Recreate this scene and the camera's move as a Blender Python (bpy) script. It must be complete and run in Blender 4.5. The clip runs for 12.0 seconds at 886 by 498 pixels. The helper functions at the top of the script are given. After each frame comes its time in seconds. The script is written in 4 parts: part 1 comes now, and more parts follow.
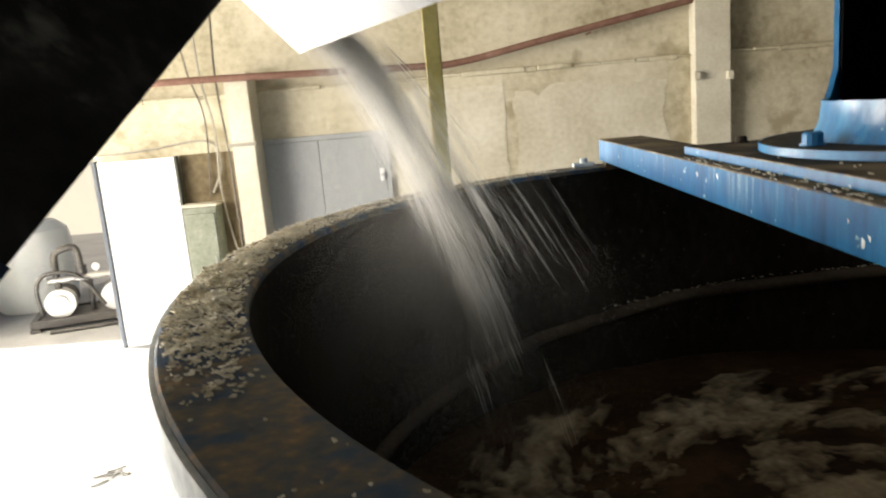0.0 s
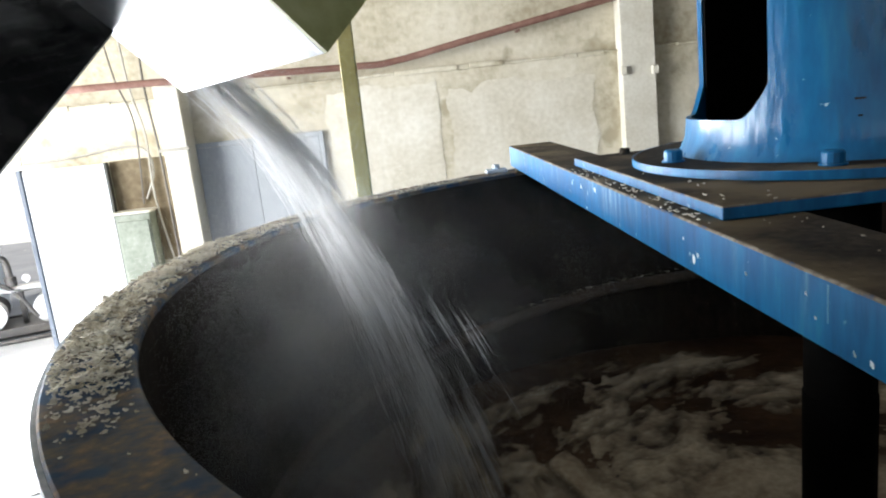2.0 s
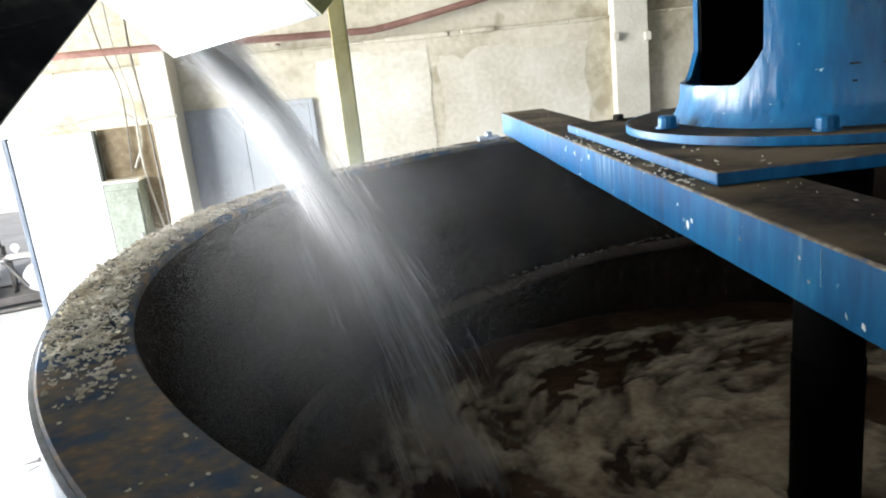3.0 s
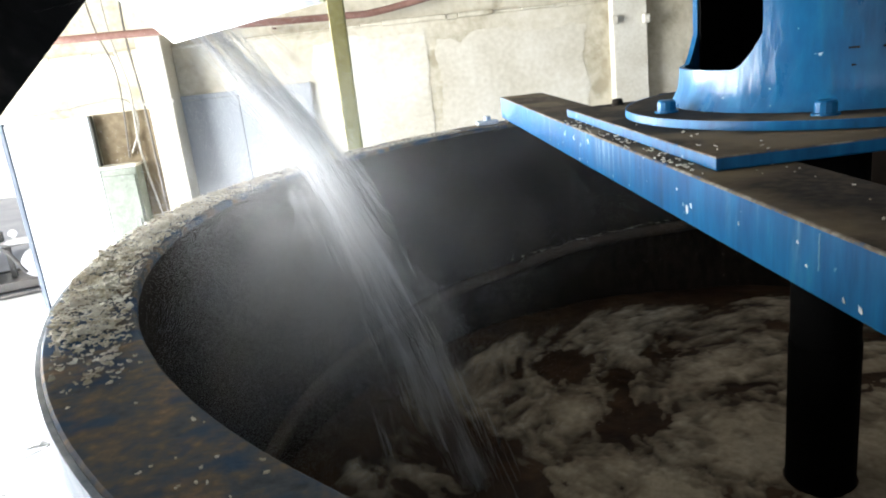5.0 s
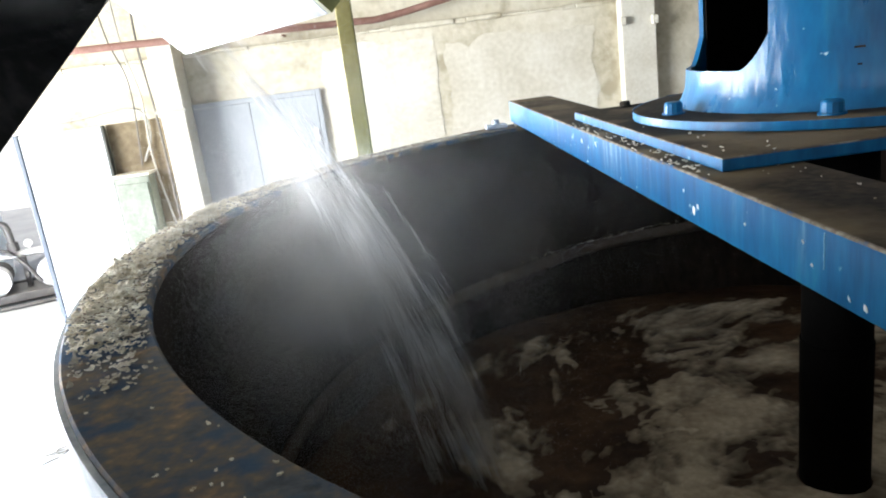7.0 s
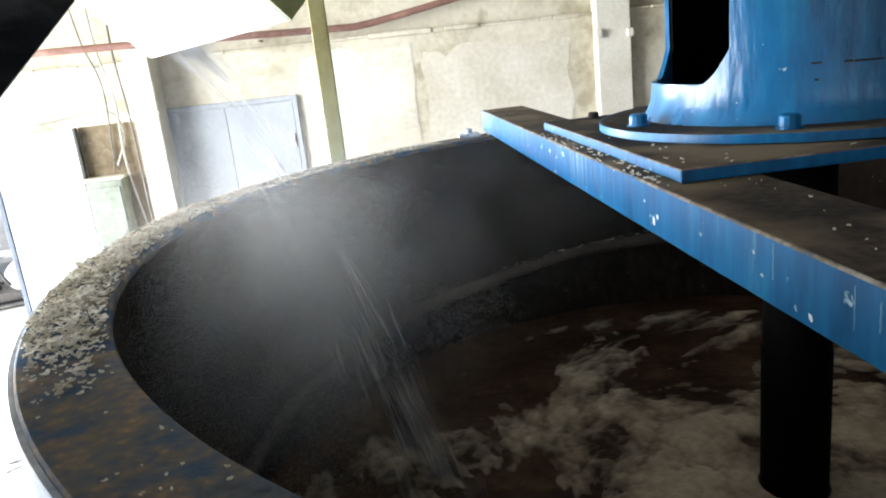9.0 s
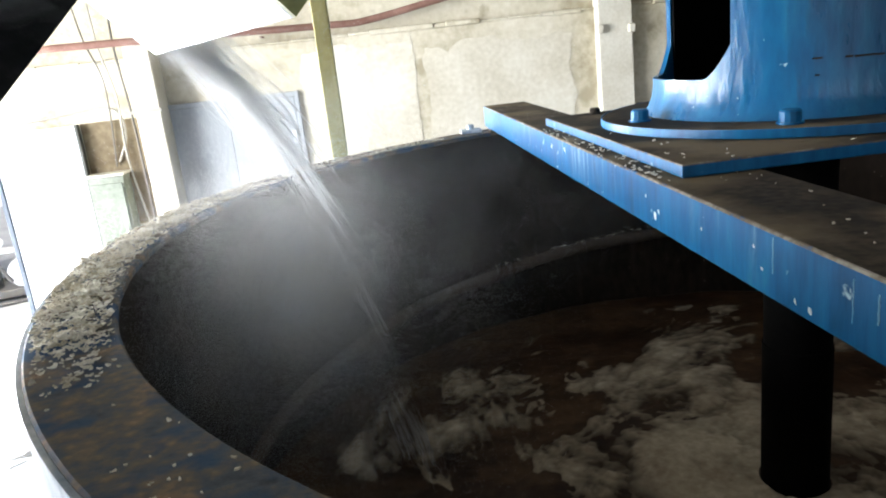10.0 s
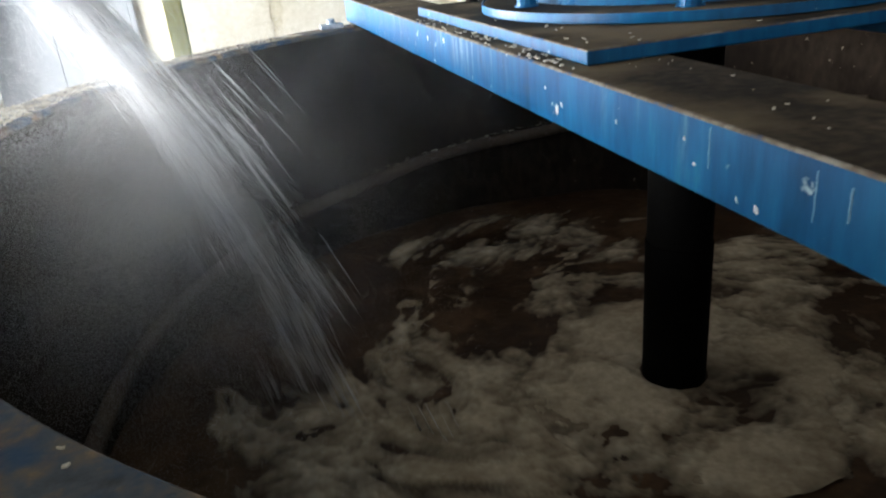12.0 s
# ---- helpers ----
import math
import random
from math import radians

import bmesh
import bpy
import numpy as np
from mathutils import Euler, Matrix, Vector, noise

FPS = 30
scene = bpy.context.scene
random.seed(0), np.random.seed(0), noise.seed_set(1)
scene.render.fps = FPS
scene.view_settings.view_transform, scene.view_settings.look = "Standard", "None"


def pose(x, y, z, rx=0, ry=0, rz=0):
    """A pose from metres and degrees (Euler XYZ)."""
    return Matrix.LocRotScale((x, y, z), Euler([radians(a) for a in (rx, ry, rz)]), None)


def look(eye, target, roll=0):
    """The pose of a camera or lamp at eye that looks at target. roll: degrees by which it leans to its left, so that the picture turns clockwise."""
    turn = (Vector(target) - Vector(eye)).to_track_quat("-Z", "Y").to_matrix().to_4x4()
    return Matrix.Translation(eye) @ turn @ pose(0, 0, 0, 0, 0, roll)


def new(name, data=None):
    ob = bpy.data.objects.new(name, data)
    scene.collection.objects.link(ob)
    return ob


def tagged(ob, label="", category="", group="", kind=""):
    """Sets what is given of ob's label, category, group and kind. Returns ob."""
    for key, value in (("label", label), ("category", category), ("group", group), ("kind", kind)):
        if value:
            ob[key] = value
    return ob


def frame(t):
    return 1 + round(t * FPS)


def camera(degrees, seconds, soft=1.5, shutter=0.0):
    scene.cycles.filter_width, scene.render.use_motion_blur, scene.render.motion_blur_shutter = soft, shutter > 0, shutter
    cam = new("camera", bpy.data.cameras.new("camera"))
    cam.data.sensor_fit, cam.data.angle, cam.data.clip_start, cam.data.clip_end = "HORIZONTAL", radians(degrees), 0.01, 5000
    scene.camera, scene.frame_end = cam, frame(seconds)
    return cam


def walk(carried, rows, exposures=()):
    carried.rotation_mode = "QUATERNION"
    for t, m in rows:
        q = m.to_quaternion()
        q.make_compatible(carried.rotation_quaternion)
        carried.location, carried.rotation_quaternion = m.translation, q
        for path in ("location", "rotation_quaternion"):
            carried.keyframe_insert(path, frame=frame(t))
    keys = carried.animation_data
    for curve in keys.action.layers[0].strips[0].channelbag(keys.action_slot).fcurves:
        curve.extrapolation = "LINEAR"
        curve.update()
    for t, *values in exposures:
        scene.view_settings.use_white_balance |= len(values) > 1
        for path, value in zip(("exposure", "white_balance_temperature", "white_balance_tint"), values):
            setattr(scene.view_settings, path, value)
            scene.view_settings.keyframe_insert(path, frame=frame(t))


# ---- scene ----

# ---- camera and its walk ----
cam = camera(62.56, 12.0, 2.0, 0.5)
ROWS = [
    (0.0, -0.8769, -1.1986, 2.4293, 0.840, -11.079, 4.779),
    (0.5, -0.8629, -1.2311, 2.4774, 2.772, -11.456, 3.577),
    (1.0, -0.8109, -1.2574, 2.4722, -0.872, -11.575, 5.994),
    (1.5, -0.8046, -1.2562, 2.4698, -2.699, -11.389, 5.106),
    (2.0, -0.7785, -1.2639, 2.4751, -3.582, -11.977, 6.001),
    (2.5, -0.7680, -1.2616, 2.4755, -4.805, -13.019, 5.966),
    (3.0, -0.7839, -1.2647, 2.4726, -4.312, -14.504, 5.994),
    (5.0, -0.7881, -1.2708, 2.4760, -4.521, -15.757, 6.143),
    (5.5, -0.7928, -1.2770, 2.4760, -4.452, -15.852, 6.307),
    (6.0, -0.7850, -1.2784, 2.4799, -4.423, -15.275, 6.512),
    (6.5, -0.7814, -1.2787, 2.4793, -4.399, -15.418, 6.984),
    (7.0, -0.7851, -1.2808, 2.4788, -3.842, -15.382, 7.108),
    (7.5, -0.7828, -1.2846, 2.4783, -5.464, -14.920, 6.488),
    (9.5, -0.7665, -1.2918, 2.4771, -5.405, -14.960, 6.011),
    (10.0, -0.7702, -1.2958, 2.4777, -5.335, -15.223, 6.150),
    (10.5, -0.7687, -1.2959, 2.4789, -5.180, -15.285, 6.303),
    (11.0, -0.7664, -1.2816, 2.4663, -6.764, -17.022, 5.205),
    (11.5, -0.7659, -1.2193, 2.4600, -13.560, -20.794, 5.445),
    (12.0, -0.7808, -1.1679, 2.4414, -16.392, -23.509, 5.074),
]
walk(cam, [(t, pose(x, y, z, 90 + pitch, roll, yaw)) for t, x, y, z, yaw, pitch, roll in ROWS], [(0.0, -0.35, 8200, 10), (0.3, -0.25, 7400, 10), (0.5, -0.15, 7000, 10), (1.0, -0.05, 6700, 10), (1.5, -0.05, 6550, 10), (2.0, 0.1, 6500, 10), (3.0, 0.3, 6500, 10), (5.0, 0.46, 6430, 10), (7.5, 0.46, 6430, 10), (10.8, 0.44, 6430, 10), (11.5, 0.45, 6450, 10), (12.0, 0.4, 6450, 10)])

# ---- world and large lights ----
world = bpy.data.worlds.new("daylight")
scene.world = world
world.use_nodes = True
wn = world.node_tree
sky = wn.nodes.new("ShaderNodeTexSky")
sky.sky_type = "NISHITA"
sky.sun_disc = False
sky.sun_elevation, sky.sun_rotation = radians(35), radians(-144)
wn.links.new(sky.outputs[0], wn.nodes["Background"].inputs[0])
wn.nodes["Background"].inputs[1].default_value = 0.12

sun = new("sun", bpy.data.lights.new("sun", "SUN"))
sun.data.energy, sun.data.angle, sun.data.color = 5.0, radians(0.5), (1.0, 0.95, 0.87)
sun.matrix_world = look((-22, -12, 19), (-6, 10, 0))


def area_light(name, eye, target, w, h, power, color):
    """A rectangular lamp at eye facing target; serves openings and added fill."""
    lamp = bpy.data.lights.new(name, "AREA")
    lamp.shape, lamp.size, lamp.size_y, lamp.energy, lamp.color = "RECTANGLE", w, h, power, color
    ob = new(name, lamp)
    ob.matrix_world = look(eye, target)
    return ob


area_light("gate_daylight", (-8.9, 1.4, 3.0), (0, 1.4, 2.3), 6.0, 4.4, 2300, (0.94, 0.97, 1.0))
area_light("doorway_daylight", (-6.3, 7.1, 1.1), (-6.3, 0, 0.9), 2.5, 2.0, 2200, (0.93, 0.97, 1.0))
# added fill from behind the camera, no window known there
area_light("rear_fill", (0.0, -7.9, 4.3), (0, 0, 2.0), 6.0, 2.2, 20, (0.92, 0.96, 1.0))


# ---- materials ----
def surface(name, tones, scale=4.0, rough=0.6, metal=0.0, fine=60.0, bump=0.3, stretch=(1, 1, 1), rough_var=0.15, transmission=0.0, fine_mix=0.35, depth=0.01, spots=None, spec=0.5):
    """A node material: a broad mottle over the tones, a fine grain over it, and relief."""
    m = bpy.data.materials.new(name)
    m.use_nodes = True
    nt = m.node_tree
    b = nt.nodes["Principled BSDF"]
    tc = nt.nodes.new("ShaderNodeTexCoord")
    mp = nt.nodes.new("ShaderNodeMapping")
    mp.inputs["Scale"].default_value = stretch
    nt.links.new(tc.outputs["Object"], mp.inputs["Vector"])
    n1 = nt.nodes.new("ShaderNodeTexNoise")
    n1.inputs["Scale"].default_value, n1.inputs["Detail"].default_value, n1.inputs["Roughness"].default_value = scale, 7.0, 0.62
    n2 = nt.nodes.new("ShaderNodeTexNoise")
    n2.inputs["Scale"].default_value, n2.inputs["Detail"].default_value = fine, 4.0
    nt.links.new(mp.outputs[0], n1.inputs["Vector"])
    nt.links.new(mp.outputs[0], n2.inputs["Vector"])
    mix = nt.nodes.new("ShaderNodeMix")
    mix.inputs[0].default_value = fine_mix
    nt.links.new(n1.outputs["Fac"], mix.inputs[2])
    nt.links.new(n2.outputs["Fac"], mix.inputs[3])
    ramp = nt.nodes.new("ShaderNodeValToRGB")
    el = ramp.color_ramp.elements
    while len(el) < len(tones):
        el.new(0.5)
    for e, (p, c) in zip(el, tones):
        e.position, e.color = p, (*c, 1)
    nt.links.new(mix.outputs[0], ramp.inputs[0])
    color = ramp.outputs[0]
    if spots:
        size, low, high, tone = spots
        n3 = nt.nodes.new("ShaderNodeTexNoise")
        n3.inputs["Scale"].default_value, n3.inputs["Detail"].default_value = size, 5.0
        nt.links.new(tc.outputs["Object"], n3.inputs["Vector"])
        r3 = nt.nodes.new("ShaderNodeMapRange")
        r3.inputs[1].default_value, r3.inputs[2].default_value = low, high
        nt.links.new(n3.outputs["Fac"], r3.inputs[0])
        mx = nt.nodes.new("ShaderNodeMix")
        mx.data_type = "RGBA"
        mx.inputs[7].default_value = (*tone, 1)
        nt.links.new(r3.outputs[0], mx.inputs[0])
        nt.links.new(color, mx.inputs[6])
        color = mx.outputs[2]
    nt.links.new(color, b.inputs["Base Color"])
    mr = nt.nodes.new("ShaderNodeMapRange")
    mr.inputs[3].default_value, mr.inputs[4].default_value = max(0.02, rough - rough_var), min(1.0, rough + rough_var)
    nt.links.new(n1.outputs["Fac"], mr.inputs[0])
    nt.links.new(mr.outputs[0], b.inputs["Roughness"])
    b.inputs["Metallic"].default_value = metal
    b.inputs["Specular IOR Level"].default_value = spec
    b.inputs["Transmission Weight"].default_value = transmission
    if bump:
        bp = nt.nodes.new("ShaderNodeBump")
        bp.inputs["Strength"].default_value, bp.inputs["Distance"].default_value = bump, depth
        nt.links.new(mix.outputs[0], bp.inputs["Height"])
        nt.links.new(bp.outputs[0], b.inputs["Normal"])
    return m


M = {}
M["concrete_wall"] = surface("concrete_wall", [(0.34, (0.29, 0.245, 0.165)), (0.44, (0.44, 0.395, 0.29)), (0.54, (0.55, 0.505, 0.39)), (0.68, (0.65, 0.61, 0.51))], 0.9, 0.88, 0, 16, 0.7, depth=0.03, fine_mix=0.28, spots=(2.3, 0.60, 0.68, (0.36, 0.315, 0.22)), spec=0.2)
M["brown_plaster"] = surface("brown_plaster", [(0.36, (0.085, 0.062, 0.036)), (0.6, (0.20, 0.16, 0.10))], 2.5, 0.9, 0, 12, 0.5, spec=0.2)
M["plaster"] = surface("plaster", [(0.32, (0.50, 0.46, 0.36)), (0.6, (0.66, 0.63, 0.54))], 2.0, 0.85, 0, 30, 0.4)
M["patch"] = surface("plaster_patch", [(0.33, (0.47, 0.43, 0.33)), (0.48, (0.58, 0.54, 0.44)), (0.64, (0.68, 0.65, 0.56))], 1.4, 0.88, 0, 18, 0.5, depth=0.02, spec=0.2)
M["floor"] = surface("floor", [(0.3, (0.1747, 0.181, 0.1934)), (0.5, (0.2683, 0.2777, 0.2964)), (0.7, (0.337, 0.3463, 0.3619))], 1.5, 0.75, 0, 40, 0.3, spots=(7.0, 0.66, 0.72, (0.33, 0.33, 0.34)))
# unseen ceiling and walls, toned dark to cut the light bounced indoors
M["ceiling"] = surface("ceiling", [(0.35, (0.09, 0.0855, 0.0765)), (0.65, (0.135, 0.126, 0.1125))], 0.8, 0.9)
M["dim_wall"] = surface("dim_wall", [(0.35, (0.13, 0.12, 0.1)), (0.65, (0.21, 0.195, 0.165))], 0.8, 0.9)
M["blue"] = surface("blue_paint", [(0.30, (0.00148, 0.05417, 0.1409)), (0.46, (0.00259, 0.09931, 0.2486)), (0.58, (0.00444, 0.1444, 0.3315)), (0.74, (0.0222, 0.2438, 0.4144))], 9.0, 0.40, 0, 70, 0.5, stretch=(1, 1, 0.22), depth=0.004, spots=(40, 0.70, 0.735, (0.36, 0.52, 0.62)), spec=0.35)
M["blue_pedestal"] = surface("blue_pedestal_paint", [(0.32, (0.002167, 0.05851, 0.1517)), (0.45, (0.003468, 0.09752, 0.2456)), (0.56, (0.005635, 0.1366, 0.3106)), (0.70, (0.02601, 0.2184, 0.3756))], 11.0, 0.30, 0, 48, 0.9, stretch=(1, 1, 0.30), depth=0.006, spots=(55, 0.70, 0.73, (0.42, 0.58, 0.66)), spec=0.5)
M["blue_drips"] = surface("blue_paint_with_drips", [(0.30, (0.001332, 0.04713, 0.1231)), (0.46, (0.002331, 0.08531, 0.2163)), (0.60, (0.003996, 0.1259, 0.2909)), (0.76, (0.0333, 0.2356, 0.3432))], 16.0, 0.45, 0, 60, 0.35, stretch=(1, 1, 0.22), depth=0.003, spots=(34, 0.68, 0.72, (0.40, 0.52, 0.58)), spec=0.2)
M["pale_drip"] = surface("pale_drip", [(0.3, (0.07, 0.24, 0.42)), (0.7, (0.22, 0.40, 0.54))], 30.0, 0.5)
M["grime"] = surface("grime", [(0.32, (0.01584, 0.01224, 0.00864)), (0.46, (0.0432, 0.03312, 0.02304)), (0.56, (0.0828, 0.0648, 0.04464)), (0.70, (0.1728, 0.1368, 0.0936))], 7.0, 0.85, 0, 80, 0.8, depth=0.006, spots=(4.2, 0.52, 0.66, (0.19, 0.145, 0.09)), spec=0.2)
# the grime again at half tone: shade on plate and flange painted in
M["grime_shaded"] = surface("shaded_grime", [(0.32, (0.007425, 0.005737, 0.00405)), (0.46, (0.02025, 0.01553, 0.0108)), (0.56, (0.03881, 0.03037, 0.02092)), (0.70, (0.081, 0.06413, 0.04388))], 7.0, 0.85, 0, 80, 0.8, depth=0.006, spots=(4.2, 0.52, 0.66, (0.19, 0.145, 0.09)), spec=0.2)
M["worn"] = surface("worn_paint_edge", [(0.36, (0.01, 0.09, 0.24)), (0.48, (0.14, 0.11, 0.08)), (0.66, (0.34, 0.32, 0.28))], 22.0, 0.7, 0, 90, 0.5, spec=0.2)
M["rim_steel"] = surface("rim_steel", [(0.34, (0.0324, 0.03696, 0.0468)), (0.44, (0.0684, 0.084, 0.103)), (0.52, (0.135, 0.1109, 0.08736)), (0.60, (0.252, 0.1646, 0.09672)), (0.72, (0.45, 0.336, 0.2184))], 20.0, 0.7, 0.0, 70, 0.8, depth=0.005, spots=(17, 0.50, 0.62, (0.018, 0.060, 0.125)), spec=0.3)
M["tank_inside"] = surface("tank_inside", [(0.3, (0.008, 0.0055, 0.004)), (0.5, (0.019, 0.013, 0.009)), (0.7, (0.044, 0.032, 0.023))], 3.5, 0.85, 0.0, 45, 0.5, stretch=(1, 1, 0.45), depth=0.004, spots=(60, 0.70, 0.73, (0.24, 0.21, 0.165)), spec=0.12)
M["tank_outside"] = surface("tank_outside", [(0.3, (0.02, 0.10, 0.25)), (0.6, (0.04, 0.18, 0.40))], 4.0, 0.5)
M["lip"] = surface("worn_edge", [(0.35, (0.20, 0.27, 0.34)), (0.5, (0.42, 0.47, 0.52)), (0.65, (0.66, 0.69, 0.71))], 14.0, 0.45, 0.0, 60, 0.4)
M["crust"] = surface("crust", [(0.3, (0.055, 0.042, 0.032)), (0.7, (0.13, 0.10, 0.076))], 9.0, 0.9, 0, 60, 0.7, spec=0.1)
# black of the shaft, also used for shade inside the pedestal
M["black_steel_and_shade"] = surface("black_steel_and_shade", [(0.35, (0.0015, 0.0015, 0.0015)), (0.7, (0.005, 0.0045, 0.004))], 8.0, 0.85, 0.0, 60, 0.3, spec=0.08)
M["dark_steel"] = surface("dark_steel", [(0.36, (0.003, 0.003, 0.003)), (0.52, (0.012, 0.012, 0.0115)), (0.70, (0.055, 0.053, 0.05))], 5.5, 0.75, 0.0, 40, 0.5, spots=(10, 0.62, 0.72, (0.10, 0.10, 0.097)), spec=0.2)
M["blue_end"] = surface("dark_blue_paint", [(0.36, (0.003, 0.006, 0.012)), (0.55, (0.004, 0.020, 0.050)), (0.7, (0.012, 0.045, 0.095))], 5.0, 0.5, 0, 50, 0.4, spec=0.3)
M["pale_steel"] = surface("pale_steel", [(0.3, (0.1587, 0.1711, 0.1934)), (0.5, (0.2232, 0.2381, 0.2629)), (0.7, (0.2678, 0.2827, 0.3075))], 6.0, 0.45, 0.2, 70, 0.35, stretch=(1, 1, 0.5), depth=0.003, spots=(22, 0.66, 0.71, (0.14, 0.15, 0.16)))
M["olive"] = surface("olive_paint", [(0.3, (0.10, 0.10, 0.03)), (0.5, (0.30, 0.31, 0.13)), (0.7, (0.42, 0.42, 0.22))], 6.0, 0.6, 0, 50, 0.4)
M["olive_post"] = surface("olive_post_paint", [(0.3, (0.24, 0.19, 0.045)), (0.6, (0.40, 0.335, 0.12))], 5.0, 0.6, 0, 60, 0.3)
M["rust_pipe"] = surface("rust_red_paint", [(0.3, (0.13, 0.060, 0.045)), (0.7, (0.29, 0.165, 0.13))], 5.0, 0.7, 0, 50, 0.3, spec=0.2)
M["door_grey"] = surface("grey_door_paint", [(0.35, (0.27, 0.29, 0.31)), (0.65, (0.38, 0.40, 0.42))], 2.0, 0.6, 0, 50, 0.2, stretch=(1, 1, 0.3))
M["white"] = surface("white_paint", [(0.3, (0.72, 0.74, 0.78)), (0.7, (0.84, 0.85, 0.87))], 2.0, 0.5, 0, 50, 0.1)
# both trim tones are lowered to hold the backlit shade of the gate posts
M["blue_trim_dim"] = surface("blue_grey_trim", [(0.3, (0.045, 0.058, 0.08)), (0.7, (0.09, 0.11, 0.14))], 4.0, 0.5)
M["edge_backlit"] = surface("backlit_olive_edge", [(0.3, (0.03, 0.032, 0.025)), (0.7, (0.07, 0.072, 0.055))], 6.0, 0.6)
M["green_grey"] = surface("grey_green_paint", [(0.3, (0.112, 0.126, 0.091)), (0.55, (0.231, 0.252, 0.203)), (0.75, (0.322, 0.336, 0.294))], 3.5, 0.6, 0, 30, 0.3)
M["cable"] = surface("pale_cable", [(0.3, (0.26, 0.24, 0.20)), (0.7, (0.42, 0.40, 0.35))], 8.0, 0.6, bump=0)
M["straw"] = surface("grey_straw", [(0.3, (0.12, 0.11, 0.10)), (0.7, (0.24, 0.22, 0.19))], 8.0, 0.8, bump=0)
M["dark_cable"] = surface("dark_cable", [(0.3, (0.08, 0.07, 0.06)), (0.7, (0.16, 0.14, 0.12))], 8.0, 0.6, bump=0)
M["liquid"] = surface("brown_liquid", [(0.34, (0.0195, 0.00975, 0.004875)), (0.5, (0.0507, 0.0273, 0.01365)), (0.66, (0.117, 0.06825, 0.0351))], 5.0, 0.5, 0, 22, 0.6, depth=0.02, spec=0.2)
M["foam"] = surface("beige_foam", [(0.36, (0.3192, 0.252, 0.1764)), (0.5, (0.4704, 0.3948, 0.2856)), (0.64, (0.6384, 0.5544, 0.42))], 5.0, 0.85, 0, 60, 0.3, depth=0.005, spec=0.15)


def thin_out(m, tone):
    """Thin foam lets the brown liquid through."""
    nt = m.node_tree
    b = nt.nodes["Principled BSDF"]
    src = b.inputs["Base Color"].links[0].from_socket
    at = nt.nodes.new("ShaderNodeAttribute")
    at.attribute_name = "thickness"
    mr = nt.nodes.new("ShaderNodeMapRange")
    mr.inputs[1].default_value, mr.inputs[2].default_value = -0.22, 0.70
    mx = nt.nodes.new("ShaderNodeMix")
    mx.data_type = "RGBA"
    mx.inputs[6].default_value = (*tone, 1)
    nt.links.new(at.outputs["Fac"], mr.inputs[0])
    nt.links.new(mr.outputs[0], mx.inputs[0])
    nt.links.new(src, mx.inputs[7])
    nt.links.new(mx.outputs[2], b.inputs["Base Color"])


thin_out(M["foam"], (0.022, 0.012, 0.006))


def runs(m, tone):
    """Pale dried runs that start at the beam's top edge."""
    nt = m.node_tree
    b = nt.nodes["Principled BSDF"]
    src = b.inputs["Base Color"].links[0].from_socket
    tc, sep = nt.nodes.new("ShaderNodeTexCoord"), nt.nodes.new("ShaderNodeSeparateXYZ")
    nt.links.new(tc.outputs["Object"], sep.inputs[0])
    shares = []
    for stretch, low, high in (((1, 62, 7), 0.52, 0.66), ((1, 7, 1), 0.46, 0.60), ((1, 240, 60), 0.25, 0.60)):
        mp, ns, mr = nt.nodes.new("ShaderNodeMapping"), nt.nodes.new("ShaderNodeTexNoise"), nt.nodes.new("ShaderNodeMapRange")
        mp.inputs["Scale"].default_value = stretch
        ns.inputs["Scale"].default_value = 1.0
        mr.inputs[1].default_value, mr.inputs[2].default_value = low, high
        nt.links.new(tc.outputs["Object"], mp.inputs[0])
        nt.links.new(mp.outputs[0], ns.inputs["Vector"])
        nt.links.new(ns.outputs["Fac"], mr.inputs[0])
        shares.append(mr.outputs[0])
    down = nt.nodes.new("ShaderNodeMapRange")
    down.inputs[1].default_value, down.inputs[2].default_value, down.inputs[3].default_value, down.inputs[4].default_value = 2.222, 2.284, 0.05, 0.55
    nt.links.new(sep.outputs["Z"], down.inputs[0])
    fac = down.outputs[0]
    for share in shares:
        mu = nt.nodes.new("ShaderNodeMath")
        mu.operation = "MULTIPLY"
        nt.links.new(fac, mu.inputs[0])
        nt.links.new(share, mu.inputs[1])
        fac = mu.outputs[0]
    mx = nt.nodes.new("ShaderNodeMix")
    mx.data_type = "RGBA"
    mx.inputs[7].default_value = (*tone, 1)
    nt.links.new(fac, mx.inputs[0])
    nt.links.new(src, mx.inputs[6])
    nt.links.new(mx.outputs[2], b.inputs["Base Color"])


